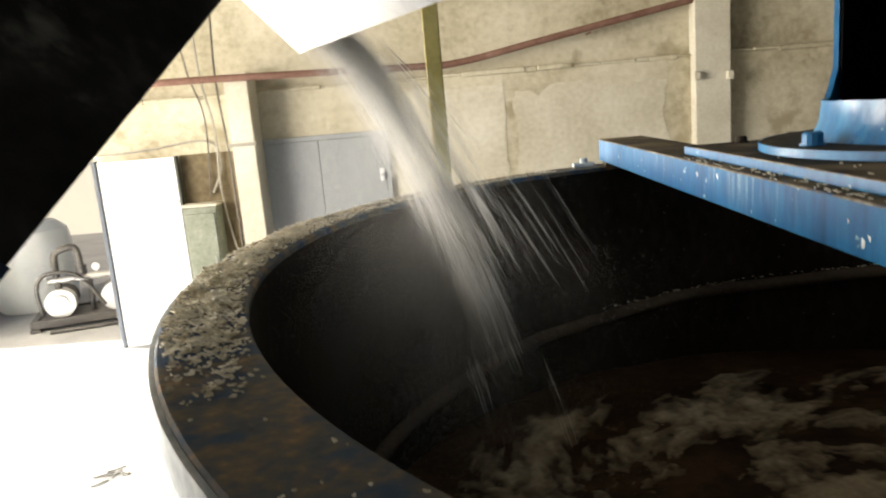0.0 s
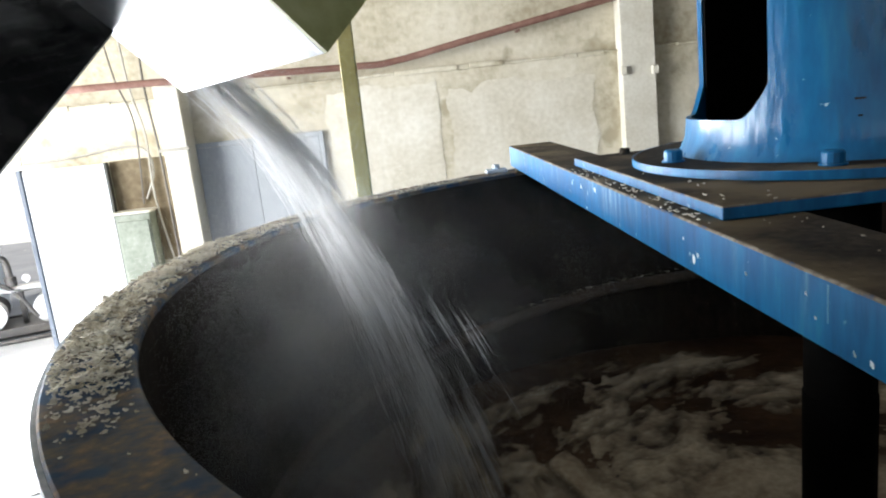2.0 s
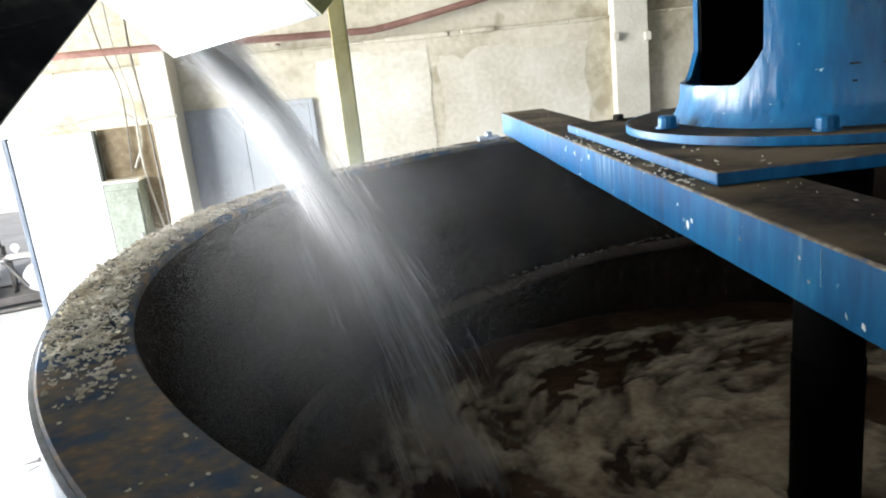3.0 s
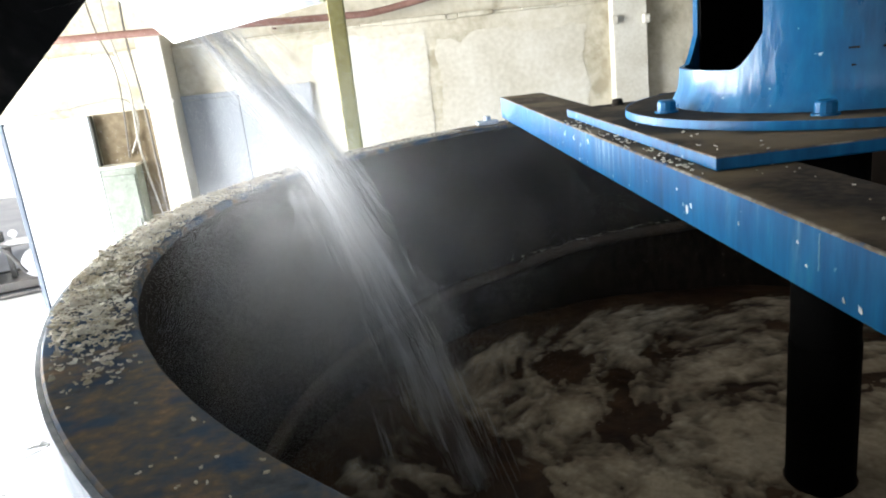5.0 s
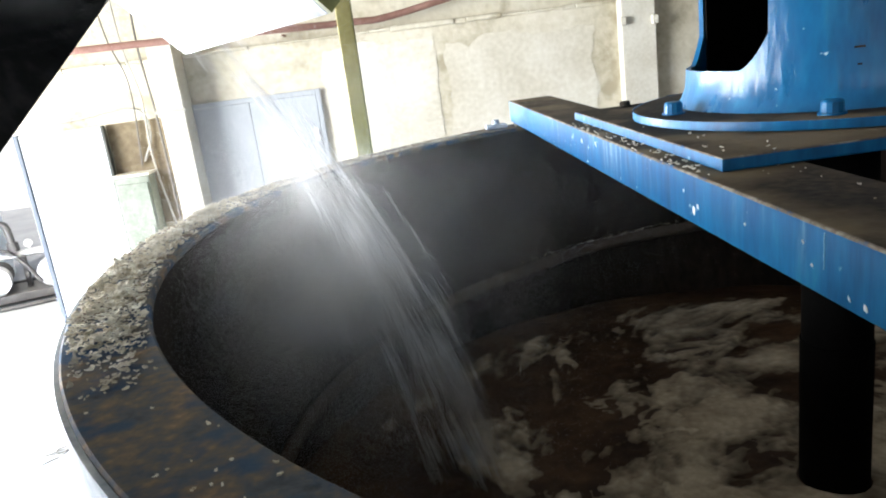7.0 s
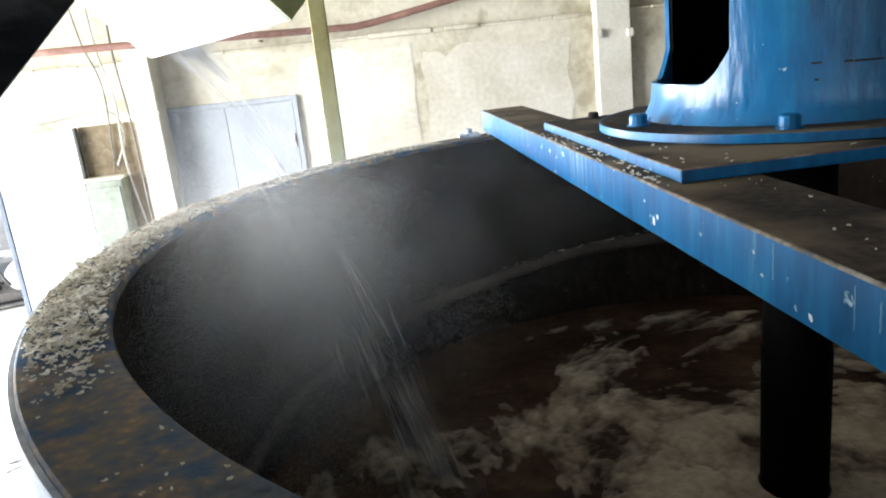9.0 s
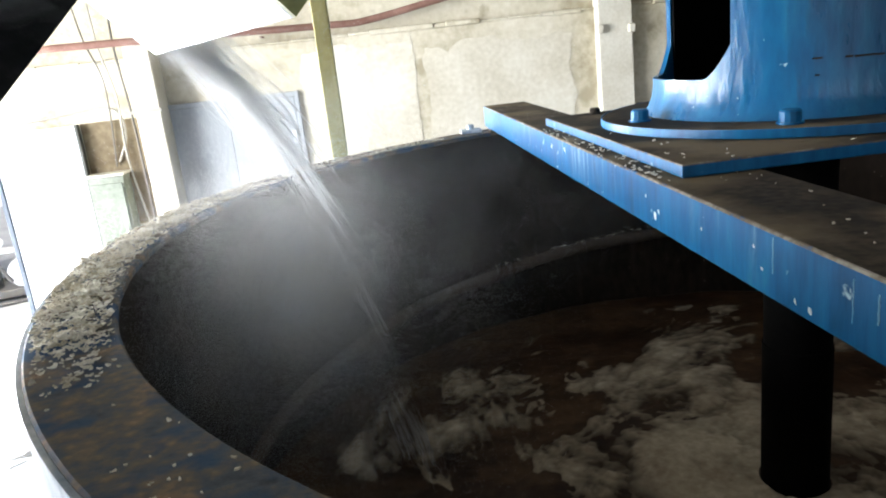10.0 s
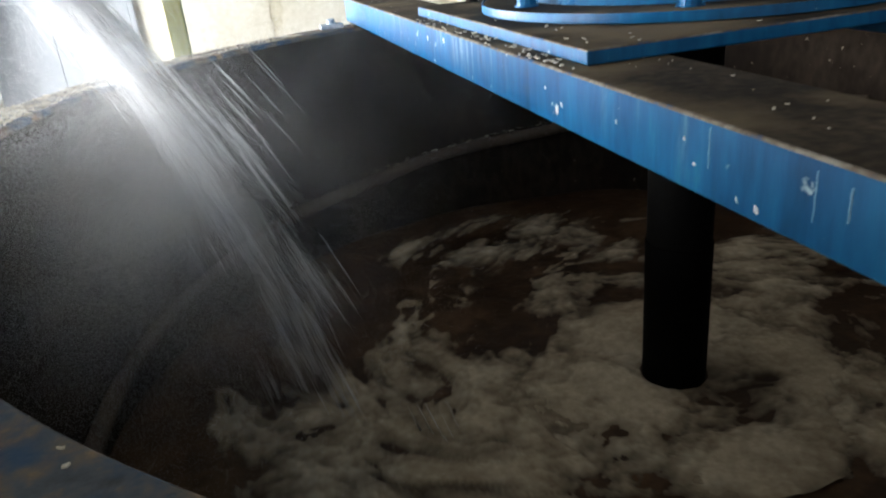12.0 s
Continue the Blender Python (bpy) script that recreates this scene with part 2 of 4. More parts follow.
runs(M["blue_drips"], (0.34, 0.50, 0.60))
M["flake"] = surface("pale_residue", [(0.36, (0.38, 0.32, 0.21)), (0.46, (0.58, 0.52, 0.39)), (0.60, (0.84, 0.80, 0.70))], 26.0, 0.6, 0, 120, 0.3, spec=0.4)
def drops(name, tone, through_share, clear=0.0):
    """Water broken into drops: it scatters light from either side."""
    m = bpy.data.materials.new(name)
    m.use_nodes = True
    nt = m.node_tree
    out = nt.nodes["Material Output"]
    nt.nodes.remove(nt.nodes["Principled BSDF"])
    tc = nt.nodes.new("ShaderNodeTexCoord")
    ns = nt.nodes.new("ShaderNodeTexNoise")
    ns.inputs["Scale"].default_value = 25.0
    nt.links.new(tc.outputs["Object"], ns.inputs["Vector"])
    rp = nt.nodes.new("ShaderNodeValToRGB")
    rp.color_ramp.elements[0].color = (*[c * 0.9 for c in tone], 1)
    rp.color_ramp.elements[1].color = (*tone, 1)
    nt.links.new(ns.outputs["Fac"], rp.inputs[0])
    a, b, g = nt.nodes.new("ShaderNodeBsdfDiffuse"), nt.nodes.new("ShaderNodeBsdfTranslucent"), nt.nodes.new("ShaderNodeBsdfGlossy")
    g.inputs["Roughness"].default_value = 0.25
    nt.links.new(rp.outputs[0], a.inputs[0])
    nt.links.new(rp.outputs[0], b.inputs[0])
    m1, m2 = nt.nodes.new("ShaderNodeMixShader"), nt.nodes.new("ShaderNodeMixShader")
    m1.inputs[0].default_value, m2.inputs[0].default_value = through_share, 0.12
    nt.links.new(a.outputs[0], m1.inputs[1])
    nt.links.new(b.outputs[0], m1.inputs[2])
    nt.links.new(m1.outputs[0], m2.inputs[1])
    nt.links.new(g.outputs[0], m2.inputs[2])
    if clear:
        tr, m3 = nt.nodes.new("ShaderNodeBsdfTransparent"), nt.nodes.new("ShaderNodeMixShader")
        m3.inputs[0].default_value = clear
        nt.links.new(m2.outputs[0], m3.inputs[1])
        nt.links.new(tr.outputs[0], m3.inputs[2])
        nt.links.new(m3.outputs[0], out.inputs[0])
    else:
        nt.links.new(m2.outputs[0], out.inputs[0])
    return m


M["water"] = drops("white_water", (0.98, 0.985, 0.99), 0.78)
M["mist"] = drops("mist_droplets", (0.96, 0.96, 0.96), 0.5)
M["pump_dark"] = surface("pump_dark", [(0.3, (0.03, 0.03, 0.035)), (0.7, (0.09, 0.085, 0.08))], 6.0, 0.5, 0.3)
M["steel"] = surface("bare_steel", [(0.3, (0.35, 0.35, 0.36)), (0.7, (0.55, 0.55, 0.55))], 6.0, 0.35, 0.7)
M["drum"] = surface("pale_drum", [(0.3, (0.66, 0.72, 0.77)), (0.7, (0.78, 0.82, 0.85))], 3.0, 0.5)
M["yard_wall"] = surface("yard_render", [(0.3, (0.70, 0.70, 0.68)), (0.7, (0.82, 0.82, 0.80))], 0.6, 0.9)


# ---- shape helpers ----
def thing(name, at=(0, 0, 0), turn=0.0):
    ob = new(name)
    ob.matrix_world = pose(*at, 0, 0, turn)
    return ob


def finish(bm, name, mats, smooth=False):
    bmesh.ops.recalc_face_normals(bm, faces=bm.faces[:])
    me = bpy.data.meshes.new(name)
    if smooth:
        for fc in bm.faces:
            fc.smooth = True
        for e in bm.edges:
            if len(e.link_faces) == 2 and e.calc_face_angle(0) > 0.6:
                e.smooth = False
    bm.to_mesh(me)
    bm.free()
    for m in (mats if isinstance(mats, (list, tuple)) else [mats]):
        me.materials.append(m)
    return me


def part(name, bm, material, parent=None, label="", smooth=False):
    ob = new(name, finish(bm, name, material, smooth))
    if parent is not None:
        ob.parent = parent
    if label:
        tagged(ob, label)
    return ob


def box(lo, hi, bevel=0.0, bm=None, m=None):
    bm = bm or bmesh.new()
    r = bmesh.ops.create_cube(bm, size=1.0)
    vs = r["verts"]
    for v in vs:
        v.co = Vector([lo[i] + (v.co[i] + 0.5) * (hi[i] - lo[i]) for i in range(3)])
    if bevel:
        es = list({e for v in vs for e in v.link_edges})
        rb = bmesh.ops.bevel(bm, geom=es, offset=bevel, segments=2, affect="EDGES", profile=0.5)
        vs = list({v for f in rb["faces"] for v in f.verts} | {v for v in vs if v.is_valid})
    if m is not None:
        for v in vs:
            v.co = m @ v.co
    return bm


def rod(a, b, r, seg=16, bm=None, r2=None):
    bm = bm or bmesh.new()
    a, b = Vector(a), Vector(b)
    m = Matrix.Translation((a + b) / 2) @ (b - a).to_track_quat("Z", "Y").to_matrix().to_4x4()
    bmesh.ops.create_cone(bm, cap_ends=True, segments=seg, radius1=r, radius2=r if r2 is None else r2, depth=(b - a).length, matrix=m)
    return bm


def lathe(profile, seg=96, closed=True, bm=None, a0=0.0, a1=360.0, center=(0, 0)):
    """Revolve (r, z) points about the z axis."""
    bm = bm or bmesh.new()
    full = abs(a1 - a0 - 360) < 1e-6
    rings = []
    for i in range(seg if full else seg + 1):
        a = radians(a0 + (a1 - a0) * i / seg)
        rings.append([bm.verts.new((center[0] + r * math.cos(a), center[1] + r * math.sin(a), z)) for r, z in profile])
    n = len(profile)
    for i in range(seg):
        p, q = rings[i], rings[(i + 1) % len(rings)]
        for j in range(n if closed else n - 1):
            k = (j + 1) % n
            bm.faces.new((p[j], q[j], q[k], p[k]))
    if closed and not full:
        bm.faces.new(rings[0])
        bm.faces.new(rings[-1])
    return bm


def sweep(points, r, seg=10, bm=None):
    """A round bar along points."""
    bm = bm or bmesh.new()
    pts = [Vector(p) for p in points]
    rings, up = [], Vector((0.13, 0.21, 1)).normalized()
    for i, p in enumerate(pts):
        d = (pts[min(i + 1, len(pts) - 1)] - pts[max(i - 1, 0)]).normalized()
        u = d.cross(up)
        if u.length < 0.05:
            u = d.cross(Vector((1, 0.1, 0)))
        u.normalize()
        w = d.cross(u)
        rings.append([bm.verts.new(p + r * (math.cos(2 * math.pi * k / seg) * u + math.sin(2 * math.pi * k / seg) * w)) for k in range(seg)])
    for a, b in zip(rings, rings[1:]):
        for k in range(seg):
            bm.faces.new((a[k], a[(k + 1) % seg], b[(k + 1) % seg], b[k]))
    bm.faces.new(rings[0])
    bm.faces.new(rings[-1])
    return bm


def smooth_path(points, n=8):
    """Catmull-Rom through the points."""
    P = [Vector(p) for p in points]
    P = [2 * P[0] - P[1]] + P + [2 * P[-1] - P[-2]]
    out = []
    for i in range(1, len(P) - 2):
        a, b, c, d = P[i - 1:i + 3]
        for k in range(n):
            t = k / n
            out.append(0.5 * (2 * b + (c - a) * t + (2 * a - 5 * b + 4 * c - d) * t * t + (3 * b - a - 3 * c + d) * t ** 3))
    out.append(P[-2])
    return out


def hexbolt(r, h, bm=None, at=(0, 0, 0)):
    bm = bm or bmesh.new()
    x, y, z = at
    rod((x, y, z), (x, y, z + 0.003), r * 1.25, 20, bm)
    rod((x, y, z + 0.003), (x, y, z + h), r, 12, bm)
    rod((x, y, z + h), (x, y, z + h + 0.003), r, 12, bm, r * 0.8)
    return bm


def structure(name, bm, material, label, category):
    return tagged(part(name, bm, material), label, category, kind="structure")


# ---- the hall ----
WALL = 6.9
structure("floor", box((-30, -30, -0.2), (30, 40, 0.0)), M["floor"], "pale worn concrete floor of the hall", "floor")
bm = box((-4.88, WALL, 0), (9, WALL + 0.35, 2.74), 0.01)
structure("wall_north_lower", bm, M["concrete_wall"], "stained bare concrete wall with patchy plaster", "wall")
structure("wall_north_upper", box((-9.3, WALL + 0.06, 2.745), (9, WALL + 0.35, 6.2)), M["concrete_wall"], "stained upper concrete wall set back over a ledge", "wall")
structure("wall_north_lintel", box((-9.3, WALL, 2.16), (-4.885, WALL + 0.35, 2.74)), M["concrete_wall"], "concrete lintel over the open gateway", "wall")
structure("wall_north_stub", box((-9.3, WALL, 0), (-7.6, WALL + 0.35, 2.155)), M["concrete_wall"], "bare concrete wall beside the open gateway", "wall")
# unseen shell of the hall, kept dark so less light reaches the tank
structure("wall_east", box((9.0, -8.3, 0), (9.3, WALL + 0.35, 6.2)), M["dim_wall"], "unseen side wall, dark to cut bounced light", "wall")
# unseen wall, left open only where the added fill lamp stands
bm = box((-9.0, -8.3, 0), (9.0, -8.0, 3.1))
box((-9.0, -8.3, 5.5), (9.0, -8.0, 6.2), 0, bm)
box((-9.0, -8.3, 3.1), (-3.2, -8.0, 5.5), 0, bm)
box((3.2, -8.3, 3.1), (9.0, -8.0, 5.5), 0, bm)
structure("wall_south", bm, M["dim_wall"], "unseen wall behind the camera with a gap for the fill lamp", "wall")
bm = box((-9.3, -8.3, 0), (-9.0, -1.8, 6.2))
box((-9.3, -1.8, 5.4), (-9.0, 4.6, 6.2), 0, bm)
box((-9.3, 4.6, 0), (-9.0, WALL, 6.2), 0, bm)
structure("wall_west", bm, M["dim_wall"], "unseen concrete side wall with a wide open gate", "wall")
structure("ceiling", box((-9.3, -8.3, 6.2), (9.3, WALL + 0.35, 6.4)), M["ceiling"], "unseen ceiling slab, dark to cut bounced light", "ceiling")
structure("backdrop", box((-22, 17, 0), (12, 17.3, 9)), M["yard_wall"], "sunlit pale wall across the yard", "backdrop")

# flat brown slab, darker than the wall around it
structure("trim_niche", box((-3.96, WALL - 0.012, 1.0), (-3.26, WALL - 0.001, 2.14), 0.003), M["brown_plaster"], "darker brown slab on the wall behind the cabinet", "plaster")

# pilasters
bm = box((1.69, WALL - 0.14, 0), (2.07, WALL + 0.05, 6.18), 0.012)
structure("pilaster_1", bm, M["plaster"], "pale concrete pilaster with chipped edges", "pilaster")
bm = box((-3.25, WALL - 0.36, 0), (-3.0, WALL + 0.0, 2.95), 0.012)
structure("pilaster_2", bm, M["plaster"], "pale plastered pilaster with chipped plaster", "pilaster")


def ledge():
    """Ragged ledge of mortar along the wall's set-back."""
    rng = random.Random(4)
    bm = bmesh.new()
    x = -9.0
    while x < 8.9:
        w = rng.uniform(0.12, 0.75)
        box((x, WALL - rng.uniform(0.025, 0.055), 2.735 - rng.uniform(0.0, 0.022)), (x + w, WALL + 0.06, 2.755 + rng.uniform(0.0, 0.02)), 0.012, bm)
        x += w + 0.001
    structure("trim", bm, M["concrete_wall"], "ragged mortar ledge along the wall", "ledge")


ledge()

# plaster patch on the wall
def patch(name, x0, x1, z0, z1, seed):
    rng = random.Random(seed)
    bm = bmesh.new()
    ring = []
    w, h = x1 - x0, z1 - z0
    corners = [(x0, z0), (x1, z0), (x1, z1), (x0, z1)]
    for k in range(4):
        a, b = corners[k], corners[(k + 1) % 4]
        for i in range(26):
            f = i / 26
            x, z = a[0] + (b[0] - a[0]) * f, a[1] + (b[1] - a[1]) * f
            g = Vector((x * 3.1 + seed, 0.5, z * 3.1))
            d = noise.noise_vector(g) * 0.09 + noise.noise_vector(g * 4.3) * 0.035
            ring.append(Vector((x + d.x, WALL - 0.006, z + d.z)))
    n = len(ring)
    front = [bm.verts.new(p) for p in ring]
    back = [bm.verts.new(p + Vector((0, 0.012, 0))) for p in ring]
    bm.faces.new(front)
    for i in range(n):
        bm.faces.new((front[i], front[(i + 1) % n], back[(i + 1) % n], back[i]))
    structure(name, bm, M["patch"], "smooth pale plaster repair on the concrete wall", "plaster patch")


patch("trim_patch_1", -0.22, 1.45, 1.0, 2.52, 3)
patch("trim_patch_2", -1.55, -0.32, 0.9, 2.62, 8)


def wall_door():
    d = thing("metal_door", (0, 0, 0))
    x0, x1, z1, y = -3.04, -1.67, 2.18, WALL
    fr = box((x0 - 0.05, y - 0.05, 0), (x0, y + 0.02, z1 + 0.05), 0.004)
    part("jamb", fr, M["door_grey"], d)
    part("jamb", box((x1, y - 0.05, 0), (x1 + 0.05, y + 0.02, z1 + 0.05), 0.004), M["door_grey"], d)
    part("head", box((x0, y - 0.05, z1), (x1, y + 0.02, z1 + 0.05), 0.004), M["door_grey"], d)
    mid = -2.396
    for a, b in ((x0 + 0.004, mid - 0.003), (mid + 0.003, x1 - 0.004)):
        part("leaf", box((a, y - 0.035, 0.01), (b, y + 0.01, z1 - 0.004), 0.004), M["door_grey"], d)
    h = part("lock_plate", box((-1.745, y - 0.065, 1.68), (-1.695, y - 0.036, 1.82), 0.006), M["white"], d, "white lock plate")
    part("hasp", rod((-1.72, y - 0.08, 1.75), (-1.72, y - 0.06, 1.75), 0.014), M["steel"], h)
    for z in (0.3, 1.1, 1.95):
        part("hinge", rod((x0 + 0.0, y - 0.06, z), (x0 + 0.0, y - 0.06, z + 0.12), 0.012, 10), M["door_grey"], d)
    tagged(d, "closed grey sheet-metal double door in the concrete wall", "door")


wall_door()


def gate_panel():
    g = thing("gate_leaf", (0, 0, 0))
    x0, x1, z1, y = -4.86, -3.99, 2.13, WALL - 0.09
    part("sheet", box((x0, y, 0.02), (x1, y + 0.03, z1), 0.004), M["white"], g)
    # the posts stand backlit; that shade is put into their dark tones
    part("edge_post", box((x0 - 0.05, y - 0.02, 0.0), (x0 - 0.002, y + 0.05, z1 + 0.02), 0.006), M["blue_trim_dim"], g, "pale blue edge post with backlit shade in its colour")
    part("edge_post", box((x1 + 0.002, y - 0.02, 0.0), (x1 + 0.035, y + 0.05, z1 + 0.01), 0.006), M["edge_backlit"], g, "olive edge post with backlit shade in its colour")
    part("latch", box((x1 - 0.03, y - 0.03, 1.62), (x1 + 0.01, y - 0.001, 1.66), 0.004), M["steel"], g)
    tagged(g, "white sheet-metal gate leaf with a pale blue edge post with backlit shade in its colour", "gate")


gate_panel()
tagged(part("threshold", box((-7.6, WALL - 0.12, 0.0), (-4.95, WALL - 0.08, 0.022), 0.005), M["blue_trim_dim"]), "low pale blue threshold bar across the gateway floor", "threshold", kind="structure")


def cabinet():
    c = thing("wall_cabinet", (0, 0, 0))
    x0, x1, y = -3.93, -3.56, WALL - 0.22
    part("body", box((x0, y, 0.0), (x1, WALL - 0.005, 1.57), 0.008), M["green_grey"], c)
    part("door", box((x0 + 0.02, y - 0.022, 0.06), (x1 - 0.02, y - 0.002, 1.5), 0.006), M["green_grey"], c)
    part("top", box((x0 - 0.02, y - 0.03, 1.575), (x1 + 0.02, WALL - 0.005, 1.6), 0.005), M["plaster"], c, "pale dusty top")
    part("handle", rod((x1 - 0.06, y - 0.04, 0.9), (x1 - 0.06, y - 0.04, 1.02), 0.008, 10), M["steel"], c)
    tagged(c, "narrow grey-green metal cabinet standing against the wall", "cabinet")


cabinet()


def wall_pipe():
    p = thing("wall_pipe", (0, 0, 0))
    y = WALL - 0.10
    part("pipe", sweep(smooth_path([(-9, y, 2.96), (-6, y, 2.93), (-3.9, y - 0.35, 2.905), (-2.5, y - 0.3, 2.88), (-1.2, y - 0.05, 2.86), (-0.75, y, 2.875), (0.2, y, 3.04), (1.85, y, 3.33), (4, y, 3.71), (8.9, y, 4.58)], 6), 0.036, 14), M["rust_pipe"], p, smooth=True)
    for x, z in ((-7.0, 2.94), (-4.6, 2.92), (-1.9, 2.87), (0.6, 3.11), (3.0, 3.53)):
        part("bracket", box((x - 0.012, y - 0.05, z - 0.062), (x + 0.012, WALL + 0.06, z - 0.044), 0.003), M["rust_pipe"], p)
    tagged(p, "rust-red painted steel pipe running along the wall", "pipe")


wall_pipe()


def cable(name, pts, r, material, label):
    tagged(part(name, sweep(smooth_path(pts, 7), r, 8), material, smooth=True), label, "cable")


W1 = WALL - 0.02
cable("cable", [(-7.5, W1, 2.20), (-5.4, W1, 2.19), (-4.4, W1, 2.22), (-3.75, W1, 2.28), (-3.52, W1 - 0.03, 2.20), (-3.50, W1 - 0.03, 1.95), (-3.62, W1 - 0.02, 1.7)], 0.012, M["cable"], "pale cable sagging along the wall above the gate")
cable("cable", [(-3.62, W1, 3.6), (-3.58, W1 - 0.05, 2.9), (-3.50, W1 - 0.05, 2.4), (-3.52, W1 - 0.04, 1.7), (-3.42, W1 - 0.04, 0.9)], 0.012, M["cable"], "pale cable hanging down beside the pilaster")
cable("cable", [(-3.40, W1, 3.6), (-3.34, W1 - 0.3, 2.9), (-3.29, W1 - 0.34, 2.2), (-3.28, W1 - 0.34, 1.4), (-3.28, W1 - 0.3, 0.4)], 0.011, M["dark_cable"], "dark cable hanging down beside the pilaster")
cable("cable", [(-3.80, W1, 3.6), (-3.72, W1 - 0.03, 3.0), (-3.60, W1 - 0.03, 2.5), (-3.66, W1 - 0.02, 1.65)], 0.009, M["dark_cable"], "thin dark cable hanging down the wall")
tagged(part("wall_conduit", box((-3.29, WALL - 0.378, 2.19), (-2.98, WALL - 0.3605, 2.225), 0.004), M["cable"]), "short pale conduit clipped across the pilaster", "conduit")


def pilaster_box(x, z):
    b = thing("junction_box", (x, WALL - 0.14, z))
    part("body", box((-0.035, -0.05, -0.045), (0.035, 0, 0.045), 0.006), M["plaster"], b)
    part("lid", box((-0.03, -0.058, -0.038), (0.03, -0.0505, 0.038), 0.004), M["patch"], b)
    tagged(b, "small pale junction box on the pilaster", "junction box", "boxes on the pilaster")


pilaster_box(1.70, 2.52)
pilaster_box(2.05, 2.50)


def floor_litter():
    rng = random.Random(9)
    bm = bmesh.new()
    for cx, cy, n, sp in ((-3.55, 3.66, 10, 0.08), (-3.9, 2.9, 3, 0.25), (-4.6, 4.6, 4, 0.4), (-3.1, 2.4, 3, 0.3)):
        for _ in range(n):
            x, y, a, l = cx + rng.gauss(0, sp), cy + rng.gauss(0, sp * 0.6), rng.uniform(0, 3.14), rng.uniform(0.02, 0.05)
            run = [(x + (k - 1.5) * l * math.cos(a), y + (k - 1.5) * l * math.sin(a) + rng.uniform(-0.01, 0.01), 0.005) for k in range(4)]
            sweep(run, 0.004, 5, bm)
    tagged(part("floor_litter", bm, M["straw"]), "dark twigs and straw scattered on the concrete floor", "litter", kind="stuff")


floor_litter()

# ---- outside the gateway ----
def pump_set():
    p = thing("pump_set", (-5.95, 8.35, 0), 20)
    base = [((-0.75, -0.42, 0.05), (0.75, -0.34, 0.15)), ((-0.75, 0.34, 0.05), (0.75, 0.42, 0.15)), ((-0.75, -0.34, 0.05), (-0.67, 0.34, 0.15)), ((0.67, -0.34, 0.05), (0.75, 0.34, 0.15))]
    for lo, hi in base:
        part("skid_rail", box(lo, hi, 0.008), M["pump_dark"], p)
    for x, y in ((-0.7, -0.38), (0.7, -0.38), (-0.7, 0.38), (0.7, 0.38)):
        part("foot", box((x - 0.06, y - 0.05, 0), (x + 0.06, y + 0.05, 0.05), 0.005), M["pump_dark"], p)
    part("tray", box((-0.66, -0.33, 0.10), (0.66, 0.33, 0.13)), M["pump_dark"], p)
    for k, x in enumerate((-0.38, 0.30)):
        m = part("motor", rod((x, -0.1, 0.32), (x, 0.33, 0.32), 0.15, 24), M["pump_dark"], p, smooth=True)
        for i in range(6):
            part("fin", rod((x, -0.05 + i * 0.06, 0.32), (x, -0.035 + i * 0.06, 0.32), 0.165, 24), M["pump_dark"], m)
        v = part("volute", rod((x, -0.30, 0.32), (x, -0.12, 0.32), 0.19, 24), M["steel"], p, "bright metal pump casing", smooth=True)
        part("flange", rod((x, -0.34, 0.32), (x, -0.305, 0.32), 0.11, 20), M["steel"], v)
        part("riser", sweep(smooth_path([(x, -0.2, 0.48), (x, -0.2, 0.86), (x + 0.04, -0.2, 0.98), (x + 0.2, -0.2, 1.03), (x + 0.28, -0.2, 0.98), (x + 0.30, -0.2, 0.75)], 5), 0.045, 12), M["pump_dark"], p, smooth=True)
        w = part("valve", rod((x + 0.30, -0.2, 0.66), (x + 0.30, -0.2, 0.78), 0.07, 14), M["pump_dark"], p)
        part("handwheel", lathe([(0.09, 0.0), (0.11, 0.0), (0.11, 0.015), (0.09, 0.015)], 20, center=(x + 0.30, -0.2)), M["steel"], w).location = (0, 0, 0.60)
    part("manifold", rod((-0.5, -0.2, 0.62), (0.7, -0.2, 0.62), 0.05, 14), M["steel"], p, smooth=True)
    part("bracket", box((-0.06, -0.05, 0.13), (0.0, 0.05, 0.62), 0.004), M["pump_dark"], p)
    # dark plinth, which also fills in the shade under the skid
    part("plinth", box((-0.72, -0.30, 0.005), (0.72, 0.30, 0.048), 0.004), M["pump_dark"], p)
    part("control_box", box((0.42, 0.02, 0.13), (0.64, 0.26, 0.58), 0.008), M["pump_dark"], p, "dark control box")
    part("gauge", rod((0.10, -0.24, 0.74), (0.10, -0.20, 0.74), 0.05, 18), M["steel"], p, "round pressure gauge")
    part("gauge_stem", rod((0.10, -0.2, 0.66), (0.10, -0.2, 0.72), 0.012, 8), M["steel"], p)
    part("return_pipe", sweep(smooth_path([(-0.60, -0.30, 0.20), (-0.62, -0.32, 0.55), (-0.50, -0.30, 0.72), (-0.2, -0.28, 0.70), (0.0, -0.28, 0.50), (0.15, -0.30, 0.22)], 5), 0.028, 10), M["pump_dark"], p, smooth=True)
    part("hose", sweep(smooth_path([(0.70, -0.30, 0.30), (0.78, -0.40, 0.16), (0.60, -0.55, 0.03), (0.1, -0.62, 0.03), (-0.5, -0.60, 0.03)], 6), 0.026, 10), M["pump_dark"], p, smooth=True)
    tagged(p, "dark pump set with bright casings on a steel skid", "pump")


pump_set()


